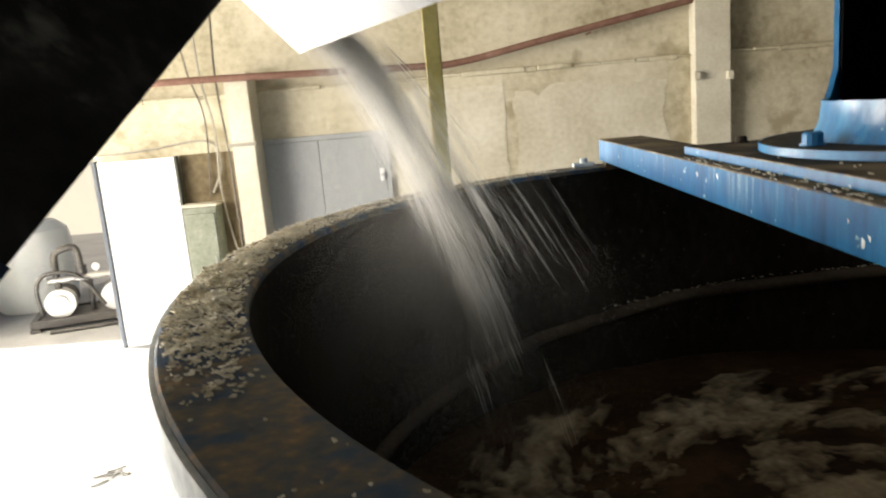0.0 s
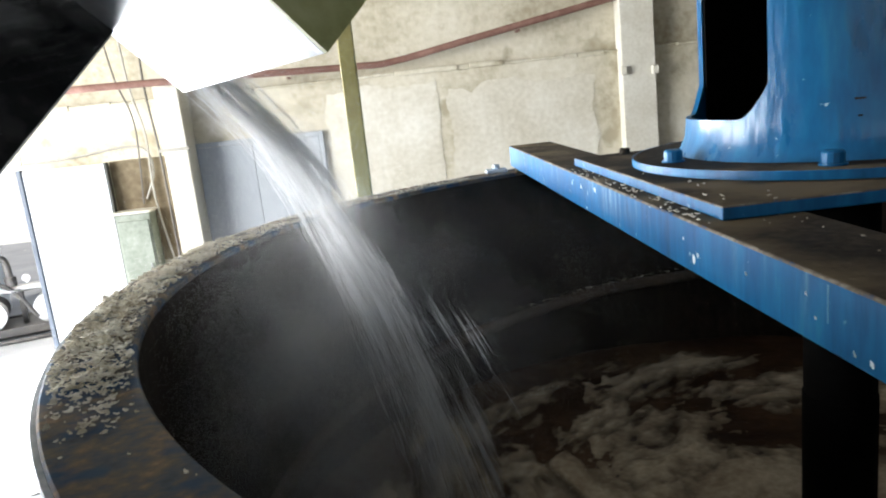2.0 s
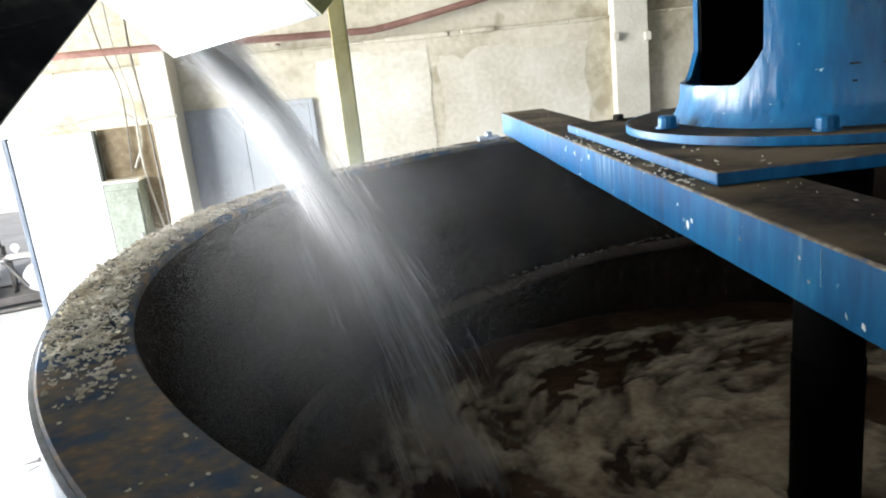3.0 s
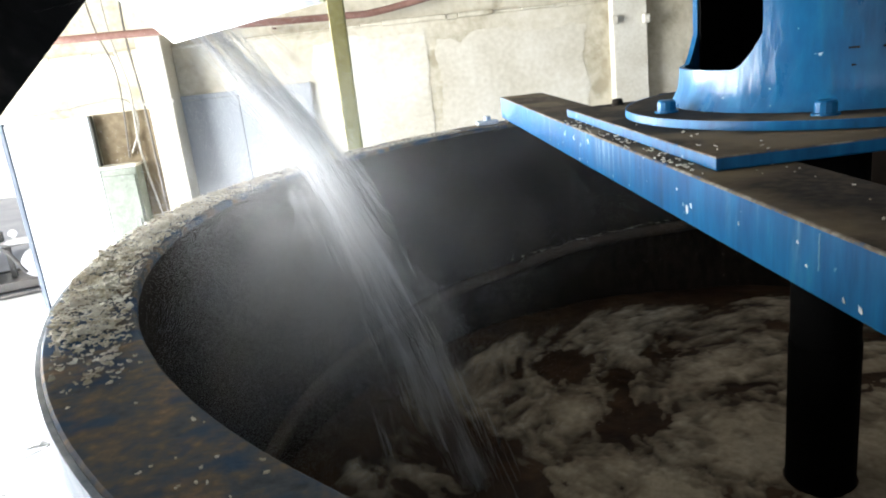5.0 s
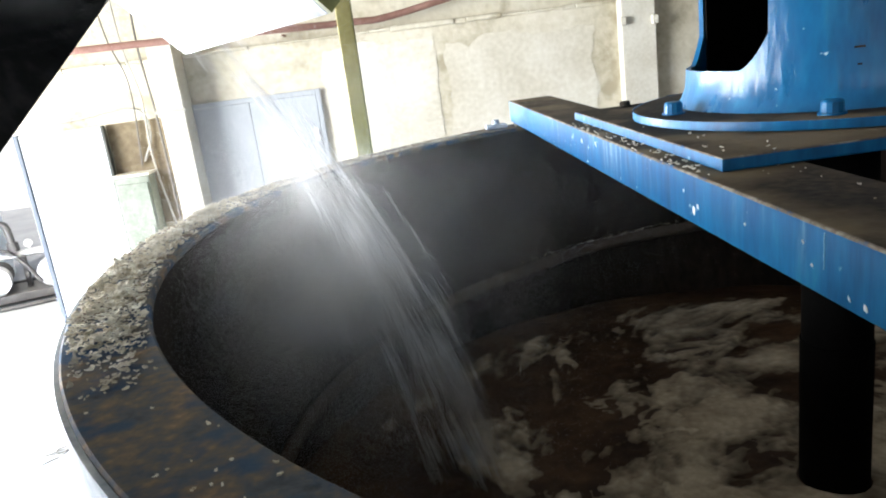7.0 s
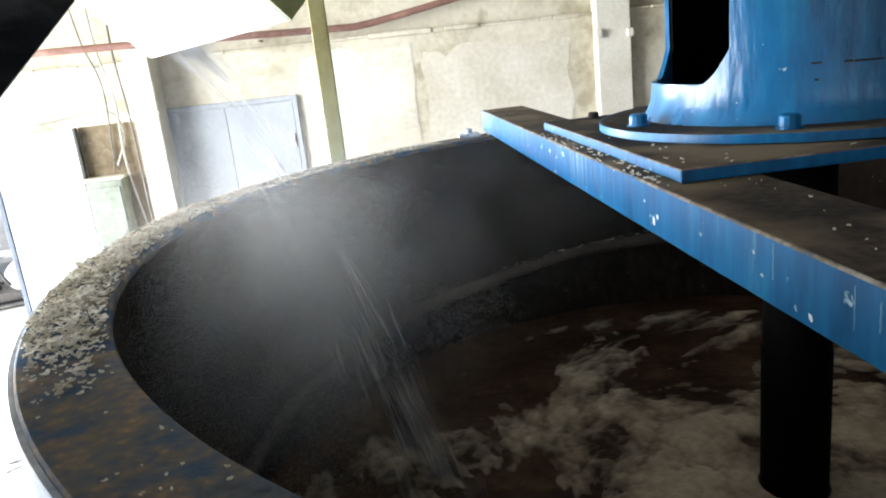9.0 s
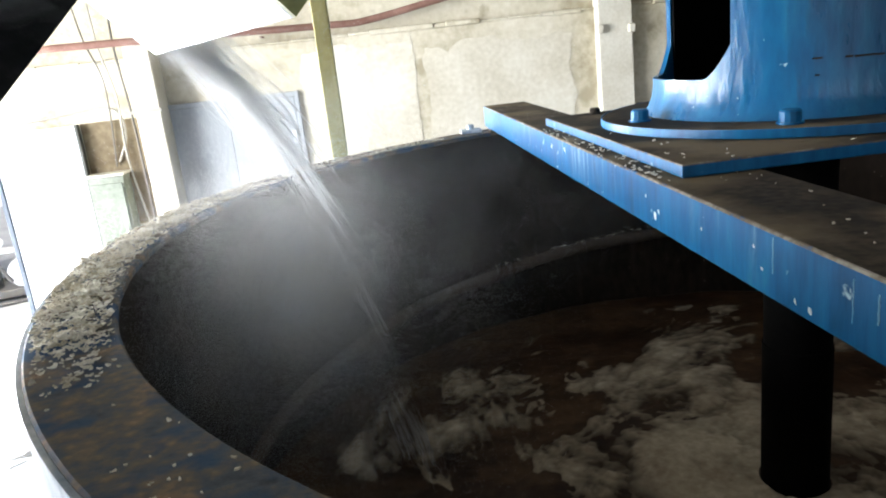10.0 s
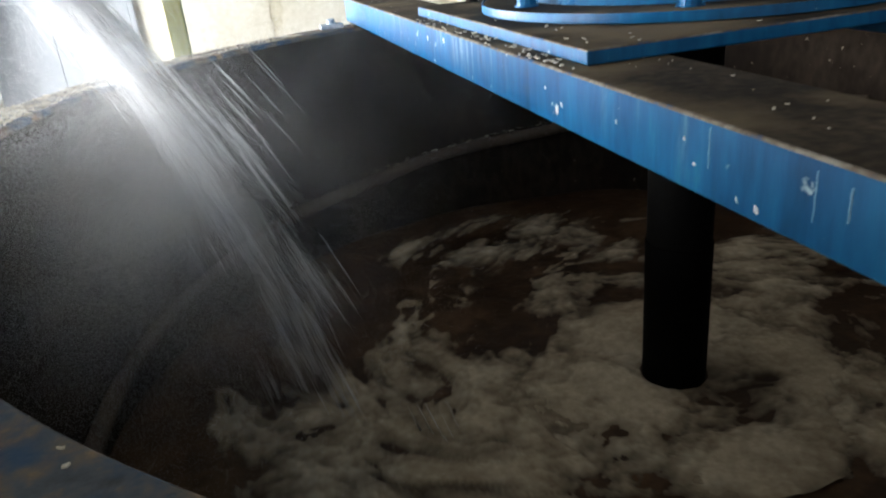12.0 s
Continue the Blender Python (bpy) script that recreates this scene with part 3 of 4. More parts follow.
def drum():
    d = thing("plastic_tank", (-7.3, 9.3, 0))
    part("shell", lathe([(0.02, 0.0), (0.50, 0.0), (0.56, 0.08), (0.58, 0.35), (0.58, 0.95), (0.54, 1.15), (0.40, 1.27), (0.02, 1.30)], 40, closed=False), M["drum"], d, smooth=True)
    part("lid", lathe([(0.01, 1.29), (0.2, 1.275), (0.2, 1.33), (0.01, 1.33)], 28, closed=False), M["drum"], d, smooth=True)
    part("band", lathe([(0.582, 0.6), (0.592, 0.6), (0.592, 0.66), (0.582, 0.66)], 40), M["drum"], d)
    tagged(d, "pale blue rounded plastic tank standing in the yard", "tank")


drum()


def sign_board():
    b = thing("wall_sign", (-5.0, 10.2, 0))
    part("post", rod((0, 0, 0), (0, 0, 1.5), 0.03, 12), M["pump_dark"], b)
    part("board", box((-0.28, -0.02, 1.45), (0.28, 0.02, 1.75), 0.006), M["pump_dark"], b)
    tagged(b, "small dark switch box on a post in the yard", "switch box")


sign_board()

# ---- the tank ----
RIM, R = 2.2, 1.2


def tank():
    t = thing("mixing_tank", (0, 0, 0))
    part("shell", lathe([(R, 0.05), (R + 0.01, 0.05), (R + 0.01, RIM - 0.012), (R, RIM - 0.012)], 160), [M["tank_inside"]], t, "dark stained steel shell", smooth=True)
    part("outer_skin", lathe([(R + 0.011, 0.0), (R + 0.014, 0.0), (R + 0.014, RIM - 0.013), (R + 0.011, RIM - 0.013)], 160), M["tank_outside"], t, "blue painted outside", smooth=True)
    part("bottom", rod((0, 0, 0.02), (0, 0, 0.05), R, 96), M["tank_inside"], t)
    part("rim_flange", lathe([(R - 0.002, RIM - 0.012), (R + 0.099, RIM - 0.012), (R + 0.1012, RIM - 0.010), (R + 0.1012, RIM - 0.003), (R + 0.098, RIM), (R + 0.001, RIM), (R - 0.002, RIM - 0.003)], 200), M["rim_steel"], t, "rusty blue-grey rim flange with worn paint", smooth=True)
    part("rim_lip", lathe([(R + 0.1015, RIM - 0.05), (R + 0.107, RIM - 0.05), (R + 0.107, RIM - 0.004), (R + 0.1015, RIM - 0.004)], 200), M["lip"], t, "worn pale blue-grey edge band", smooth=True)
    pts = []
    for i in range(60):
        a = 215 - 185 * i / 59
        z = 1.625 + 0.145 * (165 - a) / 83 + 0.004 * math.sin(a * 0.21)
        z = max(1.56, z)
        pts.append(((R - 0.02) * math.cos(radians(a)), (R - 0.02) * math.sin(radians(a)), z))
    part("inner_pipe", sweep(pts, 0.019, 12), M["crust"], t, "crusted pipe bent along the inner wall", smooth=True)
    tagged(t, "round open steel mixing tank with a wide dirty rim", "tank")


tank()
LEVEL = 1.53


def liquid():
    bm = bmesh.new()
    nr, na = 44, 150
    grid = []
    for i in range(nr + 1):
        r = 0.03 + (R - 0.034) * i / nr
        row = []
        for j in range(na):
            a = 2 * math.pi * j / na
            x, y = r * math.cos(a), r * math.sin(a)
            h = 0.008 * noise.noise(Vector((x * 4, y * 4, 1))) + 0.003 * noise.noise(Vector((x * 11, y * 11, 5)))
            row.append(bm.verts.new((x, y, LEVEL - 0.006 + h)))
        grid.append(row)
    for i in range(nr):
        for j in range(na):
            bm.faces.new((grid[i][j], grid[i + 1][j], grid[i + 1][(j + 1) % na], grid[i][(j + 1) % na]))
    bm.faces.new(grid[0])
    ob = part("water", bm, M["liquid"], smooth=True)
    tagged(ob, "murky brown churning liquid filling the tank", "liquid", kind="structure")


liquid()


def foam_raft(r0, r1, seed, cover, twist):
    """Islands and threads of foam between two radii, one rigid raft."""
    nr = int((r1 - r0) / 0.0065)
    na = int(2 * math.pi * (r0 + r1) / 2 / 0.0085)
    off = Vector((seed * 7.3, seed * 3.1, seed * 1.7))
    hs = np.zeros((nr + 1, na))
    for i in range(nr + 1):
        r = r0 + (r1 - r0) * i / nr
        edge = min(1.0, (nr - i if r0 < 0.1 else min(i, nr - i)) / 20.0)
        for j in range(na):
            b = 2 * math.pi * j / na + twist * (r - r0)
            p = Vector((r * math.cos(b), r * math.sin(b), 0)) + off
            q = p + 0.075 * Vector((noise.noise(p * 4.2), noise.noise(p * 4.2 + Vector((9, 2, 4))), 0))
            q += 0.022 * Vector((noise.noise(q * 17 + Vector((3, 7, 1))), noise.noise(q * 17 + Vector((1, 5, 8))), 0))
            h = 1.0 * noise.noise(q * 3.4) + 0.58 * noise.noise(q * 8.5) + 0.42 * noise.noise(q * 19) + 0.34 * noise.noise(q * 42) + 0.2 * noise.noise(q * 85)
            hs[i, j] = h + cover - 1.1 * (1 - edge) ** 2
    bm = bmesh.new()
    made = {}

    def vert(i, j):
        if (i, j) not in made:
            r, a = r0 + (r1 - r0) * i / nr, 2 * math.pi * j / na
            h = hs[i, j]
            z = 0.011 * math.tanh(h * 1.1) if h > 0 else max(-0.022, h * 0.05)
            z += 0.004 * noise.noise(Vector((r * math.cos(a) * 4, r * math.sin(a) * 4, 1)))
            made[(i, j)] = bm.verts.new((r * math.cos(a), r * math.sin(a), z))
        return made[(i, j)]

    for i in range(nr):
        for j in range(na):
            k = (j + 1) % na
            if max(hs[i, j], hs[i + 1, j], hs[i, k], hs[i + 1, k]) > -0.26:
                bm.faces.new([vert(a, b) for a, b in ((i, j), (i + 1, j), (i + 1, k), (i, k))])
    order = [hs[i, j] for (i, j) in made]
    ob = part("foam_raft", bm, M["foam"], smooth=True)
    at = ob.data.attributes.new("thickness", "FLOAT", "POINT")
    at.data.foreach_set("value", [float(h) for h in order])
    return tagged(ob, "beige foam islands drifting on the brown liquid", "foam", "foam on the liquid", "stuff")


RAFTS = [(foam_raft(0.070, 0.40, 1, 0.42, 1.4), -40), (foam_raft(0.24, 0.74, 2, 0.10, 1.1), -31), (foam_raft(0.56, 1.13, 3, -0.10, 0.9), -24)]


# ---- the agitator ----
def bridge_beam(x0, x1):
    b = thing("bridge_beam", (0, 0, 0))
    y0, y1, z0, z1 = -1.16, 1.165, RIM + 0.0175, RIM + 0.085
    bm = box((x0, y0, z0), (x1, y1, z1), 0.003)
    for fc in bm.faces:
        fc.normal_update()
        fc.material_index = 1 if fc.normal.z > 0.95 else 2 if fc.normal.z > 0.2 else 0
    part("channel", bm, [M["blue_drips"], M["grime"], M["worn"]], b)
    for ya, yb in ((y0, y0 + 0.05), (y1 - 0.05, y1)):
        part("shim", box((x0 + 0.01, ya, RIM + 0.001), (x1 - 0.01, yb, z0 - 0.001), 0.002), M["grime"], b)
    return b


beam_a = bridge_beam(-0.425, -0.285)
rng = random.Random(12)
for y, z, s in ((-0.733, 2.229, 0.006), (-0.711, 2.229, 0.004), (-0.376, 2.236, 0.009), (-0.389, 2.245, 0.005), (0.198, 2.262, 0.007), (0.091, 2.269, 0.007), (0.16, 2.225, 0.004), (-0.637, 2.262, 0.003), (-0.653, 2.243, 0.003), (-0.344, 2.258, 0.003), (-0.519, 2.252, 0.003)):
    bm = bmesh.new()
    bmesh.ops.create_icosphere(bm, subdivisions=1, radius=1.0)
    for v in bm.verts:
        v.co = Vector((-0.4255 + v.co.x * 0.0012, y + v.co.y * s * 0.4 + 0.3 * s * v.co.z, z + v.co.z * s * 0.75)) + Vector((0, rng.uniform(-1, 1), rng.uniform(-1, 1))) * s * 0.25
    part("paint_chip", bm, M["white"], beam_a, "white splash of paint")
for y, za, zb, w in ((-0.672, 2.279, 2.244, 0.0014), (-0.790, 2.275, 2.238, 0.0010), (-0.820, 2.272, 2.248, 0.0016), (-0.90, 2.277, 2.236, 0.0014)):
    run = [(-0.4250, y + 0.0004 * math.sin(k * 1.9 + y * 40), za + (zb - za) * k / 8) for k in range(9)]
    part("paint_drip", sweep(run, w * 0.6, 6), M["pale_drip"], beam_a, "pale run of dried splash", smooth=True)
tagged(beam_a, "blue painted steel beam with a grimy top, bridging the tank", "beam", "bridge beams")
beam_b = bridge_beam(0.285, 0.425)
tagged(beam_b, "blue painted steel beam with a grimy top, bridging the tank", "beam", "bridge beams")


def clamp(x, y):
    c = thing("rim_clamp", (x, y, RIM))
    part("pad", box((-0.035, -0.02, 0.001), (0.035, 0.02, 0.014), 0.003), M["lip"], c)
    part("bolt", hexbolt(0.012, 0.012, at=(0, 0, 0.014)), M["lip"], c)
    tagged(c, "small pale steel bolted clamp on the tank rim", "clamp", "clamps on the rim")


clamp(-0.475, 1.165)


def drive():
    d = thing("agitator_drive", (0, 0, 0))
    zp = RIM + 0.086
    bm = box((-0.395, -0.395, zp), (0.395, 0.375, zp + 0.018), 0.002)
    for fc in bm.faces:
        fc.normal_update()
        fc.material_index = 1 if fc.normal.z > 0.95 else 2 if fc.normal.z > 0.2 else 0
    part("base_plate", bm, [M["blue"], M["grime_shaded"], M["worn"]], d, "square blue plate with a grimy top")
    zf = zp + 0.019
    bm = lathe([(0.05, zf), (0.356, zf), (0.360, zf + 0.003), (0.360, zf + 0.012), (0.356, zf + 0.015), (0.05, zf + 0.015)], 96)
    for fc in bm.faces:
        fc.normal_update()
    fl = part("flange", bm, M["grime_shaded"], d, "round flange covered in grime", smooth=True)
    part("flange_edge", lathe([(0.3605, zf + 0.001), (0.3625, zf + 0.001), (0.3625, zf + 0.0145), (0.3605, zf + 0.0145)], 96), M["blue"], d, "blue flange edge", smooth=True)
    # bolts
    for i in range(6):
        a = radians(185 + i * 360 / 7)
        part("bolt", hexbolt(0.0155, 0.018, at=(0.318 * math.cos(a), 0.318 * math.sin(a), zf + 0.0155)), M["blue"], d)
    for x in (-0.29, -0.185):
        part("bolt", hexbolt(0.012, 0.010, at=(x, 0.335, zp + 0.0185)), M["grime_shaded"], d)
    # pedestal tube with a cut-out window
    z0, z1, r = zf + 0.0155, 3.3, 0.262
    bm = bmesh.new()
    wins = [(132.0, 216.0)]
    zl, zc, zt = 2.385, 2.44, 2.95
    cols = []
    step = 2.0
    n = int(360 / step)

    def low(a):
        for w0, w1 in wins:
            for s in (0, 360):
                b = a + s
                if w0 - 1e-6 <= b <= w1 + 1e-6:
                    k = min(1.0, min(b - w0, w1 - b) / 12.0)
                    k = 1 - (1 - k) ** 1.7
                    return zc + (zl - zc) * k, zt + 0.05 * k - 0.05
        return None

    for i in range(n):
        a0, a1 = i * step, (i + 1) * step
        l0, l1 = low(a0), low(a1)

        def P(a, z):
            rr = r + 0.018 * max(0.0, 1 - (z - z0) / 0.05) ** 2
            return bm.verts.new((rr * math.cos(radians(a)), rr * math.sin(radians(a)), z))

        zs = [z0, z0 + 0.012, z0 + 0.03, 2.375]
        for za, zb in zip(zs, zs[1:]):
            bm.faces.new((P(a0, za), P(a1, za), P(a1, zb), P(a0, zb)))
        if l0 and l1:
            bm.faces.new((P(a0, 2.375), P(a1, 2.375), P(a1, l1[0]), P(a0, l0[0])))
            bm.faces.new((P(a0, l0[1]), P(a1, l1[1]), P(a1, z1), P(a0, z1)))
        else:
            for za, zb in ((2.375, 2.44), (2.44, 2.9), (2.9, z1)):
                bm.faces.new((P(a0, za), P(a1, za), P(a1, zb), P(a0, zb)))
    bmesh.ops.remove_doubles(bm, verts=bm.verts[:], dist=0.0005)
    bmesh.ops.recalc_face_normals(bm, faces=bm.faces[:])
    bmesh.ops.solidify(bm, geom=bm.faces[:], thickness=0.009)
    part("pedestal", bm, M["blue_pedestal"], d, "blue painted steel pedestal tube with a cut-out window", smooth=True)
    # dark sheet added in place of the shade behind the window
    part("shade_liner", lathe([(0.247, z0), (0.250, z0), (0.250, 3.28), (0.247, 3.28)], 80, a0=216.6, a1=491.4), M["black_steel_and_shade"], d, "black sheet standing in for the shade inside the tube", smooth=True)
    part("inner_shaft", rod((0, 0, z0), (0, 0, 3.28), 0.06, 32), M["black_steel_and_shade"], d, "black drive shaft", smooth=True)
    part("cap", rod((0, 0, 3.3), (0, 0, 3.33), 0.27, 48), M["blue"], d)
    for a, z, w in ((243.3, 2.4075, 0.014), (252.5, 2.406, 0.010), (257.5, 2.4055, 0.030), (262, 2.405, 0.008), (243.4, 2.383, 0.006)):
        part("scratch", box((-0.0012, -w / 2, -0.0013), (0.0008, w / 2, 0.0013), 0, None, pose(0.2636 * math.cos(radians(a)), 0.2636 * math.sin(radians(a)), z, 0, 0, a)), M["grime_shaded"], d, "dark scratch in the paint")
    tagged(d, "blue agitator drive pedestal bolted to a square plate", "agitator drive")


drive()


def shaft():
    t = thing("agitator_shaft", (0, 0, 0))
    part("tube", rod((0, 0, 0.3), (0, 0, 1.84), 0.066, 48), M["black_steel_and_shade"], t, smooth=True)
    part("sleeve", rod((0, 0, 1.841), (0, 0, 2.284), 0.0635, 48), M["black_steel_and_shade"], t, smooth=True)
    return tagged(t, "black agitator shaft standing in the foam", "shaft")


SHAFT = shaft()


# ---- the chute ----
C0 = Vector((-0.835, -0.623, 2.519))
LIP = Vector((-0.474, 0.880, -0.004)).normalized()
UPS = (Vector((-0.88, -0.474, 0)) * 0.72 + Vector((0, 0, 0.74))).normalized()
NRM = Vector((0.88, 0.474, 0)) * 0.72 + Vector((0, 0, 0.70))
NRM = (NRM - NRM.dot(UPS) * UPS).normalized()
WIDE, LONG, TALL = 0.52, 0.42, 0.30


def chute():
    c = thing("discharge_chute", (0, 0, 0))

    def slab(o, a, b, n, th):
        bm = bmesh.new()
        vs = [bm.verts.new(p) for p in (o, o + a, o + a + b, o + b, o + n * th, o + a + n * th, o + a + b + n * th, o + b + n * th)]
        for f in ((0, 1, 2, 3), (4, 5, 6, 7), (0, 1, 5, 4), (1, 2, 6, 5), (2, 3, 7, 6), (3, 0, 4, 7)):
            bm.faces.new([vs[i] for i in f])
        return bm

    part("chute_floor", slab(C0, LIP * WIDE, UPS * LONG, NRM, 0.006), M["pale_steel"], c, "pale steel underside of the chute")
    part("side_plate", slab(C0 - LIP * 0.008, NRM * TALL, UPS * LONG, LIP, 0.007), M["olive"], c, "dirty olive painted side plate")
    part("side_plate", slab(C0 + LIP * WIDE, NRM * TALL, UPS * LONG, LIP, 0.007), M["olive"], c, "dirty olive painted side plate")
    part("top_plate", slab(C0 + NRM * TALL, LIP * WIDE, UPS * LONG, NRM, 0.006), M["olive"], c)
    # dark housing that feeds it
    d = Vector((0.119, 0.866, 0.485)).normalized()
    p = Vector((-1.167, -0.413, 2.5))
    view = (p - Vector((-0.80, -1.25, 2.47))).normalized()
    w = d.cross(view).normalized()
    if w.x > 0:
        w = -w
    back = d.cross(w).normalized()
    if back.dot(view) < 0:
        back = -back
    ho = slab(p - d * 0.62, d * 1.09, w * 0.46, back, 0.28)
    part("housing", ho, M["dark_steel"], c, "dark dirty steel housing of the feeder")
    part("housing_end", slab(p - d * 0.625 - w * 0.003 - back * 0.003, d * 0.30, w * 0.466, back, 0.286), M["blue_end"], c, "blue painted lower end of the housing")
    for q in (p - d * 0.35, p + d * 0.30):
        top = q + w * 0.46 + back * 0.14
        part("hanger", rod(top - w * 0.02, (top.x, top.y, 6.2), 0.012, 10), M["dark_steel"], c, "dark hanger rod")
    tagged(c, "steel discharge chute with a dark feeder housing", "chute")
    return p - d * 0.02 + w * 0.23 + back * 0.14, -d


STASH, FEED = chute()


def support_post():
    p = thing("support_post", (-0.935, 1.42, 0))
    part("post", box((-0.028, -0.028, 0.012), (0.028, 0.028, 4.2), 0.004), M["olive_post"], p)
    part("foot_plate", box((-0.09, -0.09, 0), (0.09, 0.09, 0.012), 0.002), M["olive_post"], p)
    tagged(p, "slim olive-yellow painted steel post behind the tank", "post")


support_post()

# ---- residue on the rim and beams ----
def flakes(name, spots, seed, label, curl=1.0):
    """Small curled flakes of residue lying on steel."""
    rng = random.Random(seed)
    bm = bmesh.new()
    for x, y, z, s in spots:
        a = rng.uniform(0, 6.28)
        ca, sa = math.cos(a), math.sin(a)
        e = rng.uniform(0.25, 0.7)
        bend = rng.uniform(0.05, 0.35) * curl
        lift = rng.uniform(0.0, 0.45) * s * curl
        rows = []
        for i in range(4):
            u = (i / 1.5 - 1) * s
            w = e * s * (1.0, 1.25, 1.1, 0.5)[i] * rng.uniform(0.6, 1.15)
            h = 0.0016 + bend * u * u / s + lift * (u / s + 1) * 0.5 + rng.uniform(0, 0.12) * s
            rows.append([(x + u * ca - v * sa, y + u * sa + v * ca, z + h + k) for v, k in ((-w, rng.uniform(0, 0.22) * s), (w, rng.uniform(0, 0.22) * s))])
        top = [[bm.verts.new(p) for p in r] for r in rows]
        low = [[bm.verts.new((p[0], p[1], p[2] - 0.0012)) for p in r] for r in rows]
        for i in range(3):
            bm.faces.new((top[i][0], top[i][1], top[i + 1][1], top[i + 1][0]))
            bm.faces.new((low[i][0], low[i + 1][0], low[i + 1][1], low[i][1]))
            for k in (0, 1):
                bm.faces.new((top[i][k], top[i + 1][k], low[i + 1][k], low[i][k]))
        for i in (0, 3):
            bm.faces.new((top[i][0], low[i][0], low[i][1], top[i][1]))
    ob = new(name, finish(bm, name, M["flake"]))
    return tagged(ob, label, "residue", kind="stuff")


def rim_residue():
    rng = random.Random(21)
    spots = []
    for _ in range(13500):
        a = rng.uniform(118, 218)
        r = R + 0.050 + rng.uniform(-0.046, 0.044)
        heap = 1.0 if 166 < a < 198 else (0.40 + 0.60 * max(0.0, (a - 140) / 26) if a <= 166 else max(0.0, (211 - a) / 13) ** 1.3)
        heap *= 0.75 + 0.9 * noise.noise(Vector((a * 0.25, r * 26, 0)))
        heap *= min(1.0, 0.35 + (r - R) / 0.05)
        if rng.random() > heap:
            continue
        big = rng.uniform(0.003, 0.0085) if rng.random() < 0.5 else rng.uniform(0.0015, 0.0045)
        lift = (0.006 if a > 160 else 0.0) * rng.random() * min(1.0, heap)
        spots.append((r * math.cos(radians(a)), r * math.sin(radians(a)), RIM + lift, big * 0.68 if a > 163 else big * 0.35))
    for _ in range(60):
        a = rng.uniform(212, 262)
        r = R + 0.052 + rng.uniform(-0.045, 0.045)
        spots.append((r * math.cos(radians(a)), r * math.sin(radians(a)), RIM, rng.uniform(0.0008, 0.0026)))
    flakes("rim_residue", spots, 5, "pale flaky pulp residue caked on the tank rim")
    spots = []
    for _ in range(70):
        spots.append((-0.424 + 0.028 * rng.random(), rng.uniform(-0.40, 0.3), RIM + 0.085, rng.uniform(0.001, 0.0045)))
    for _ in range(14):
        spots.append((rng.uniform(-0.40, -0.30), rng.uniform(-0.75, -0.39), RIM + 0.085, rng.uniform(0.0006, 0.002)))
    for _ in range(34):
        x, y = rng.uniform(-0.39, 0.0), rng.uniform(-0.39, 0.0)
        if math.hypot(x, y) > 0.37:
            spots.append((x, y, RIM + 0.104, rng.uniform(0.0008, 0.0035)))
    bits = []
    for _ in range(110):
        a = rng.uniform(66, 112)
        z = 1.625 + 0.145 * (165 - a) / 83 + 0.022
        r = R - 0.006 - 0.022 * rng.random()
        bits.append((r * math.cos(radians(a)), r * math.sin(radians(a)), z, rng.uniform(0.0012, 0.0045)))
    flakes("pipe_residue", bits, 8, "pale crumbs of residue caught on the inner pipe")
    flakes("beam_residue", spots, 6, "pale crumbs of residue lying on the blue beam")


rim_residue()


# ---- falling water ----
LEAVE = LIP * 0.45 + C0 + NRM * 0.03
G = 9.81


def filament_mesh(seed, length, width, strands, per, heavy):
    """A rope of water, long in x: a few strands, each a run of threads and drops."""
    rng = random.Random(seed)
    verts, faces = [], []
    for _ in range(strands):
        r, a = abs(rng.gauss(0, 0.6)) * width, rng.uniform(0, 6.28)
        cy, cz = r * math.cos(a), r * math.sin(a)
        mid, span, thick = rng.gauss(0, 0.22) * length, rng.uniform(0.12, 0.34) * length, rng.uniform(0.0010, 0.0034)
        slant_y, slant_z = rng.gauss(0, 0.05), rng.gauss(0, 0.05)
        for _ in range(per):
            u = rng.gauss(0, 1)
            x = mid + u * span
            y, z = cy + slant_y * u * span + rng.gauss(0, 1) * thick, cz + slant_z * u * span + rng.gauss(0, 1) * thick
            f = rng.random()
            if f < 0.30:
                l, w = rng.uniform(0.018, 0.050), rng.uniform(0.0004, 0.0012) * heavy
            elif f < 0.72:
                l, w = rng.uniform(0.005, 0.020), rng.uniform(0.0003, 0.0009) * heavy
            else:
                l, w = rng.uniform(0.001, 0.003), rng.uniform(0.0005, 0.0012) * heavy
            k = len(verts)
            verts += [(x - l, y, z), (x + l, y, z)] + [(x + 0.2 * l, y + w * math.cos(b), z + w * math.sin(b)) for b in (0.3, 2.39, 4.49)]
            for m in range(3):
                n = (m + 1) % 3
                faces += [(k, k + 2 + m, k + 2 + n), (k + 1, k + 2 + n, k + 2 + m)]
    me = bpy.data.meshes.new("water_filament")
    me.from_pydata(verts, [], faces)
    me.materials.append(M["water"])
    me.polygons.foreach_set("use_smooth", [True] * len(faces))
    return me


ROPES = [filament_mesh(31 + i, 0.17, 0.024, 9, 19, 0.72) for i in range(6)]
THREADS = [filament_mesh(61 + i, 0.15, 0.030, 7, 12, 0.72) for i in range(5)]
SPARSE = [filament_mesh(91 + i, 0.16, 0.035, 5, 4, 1.2) for i in range(5)]


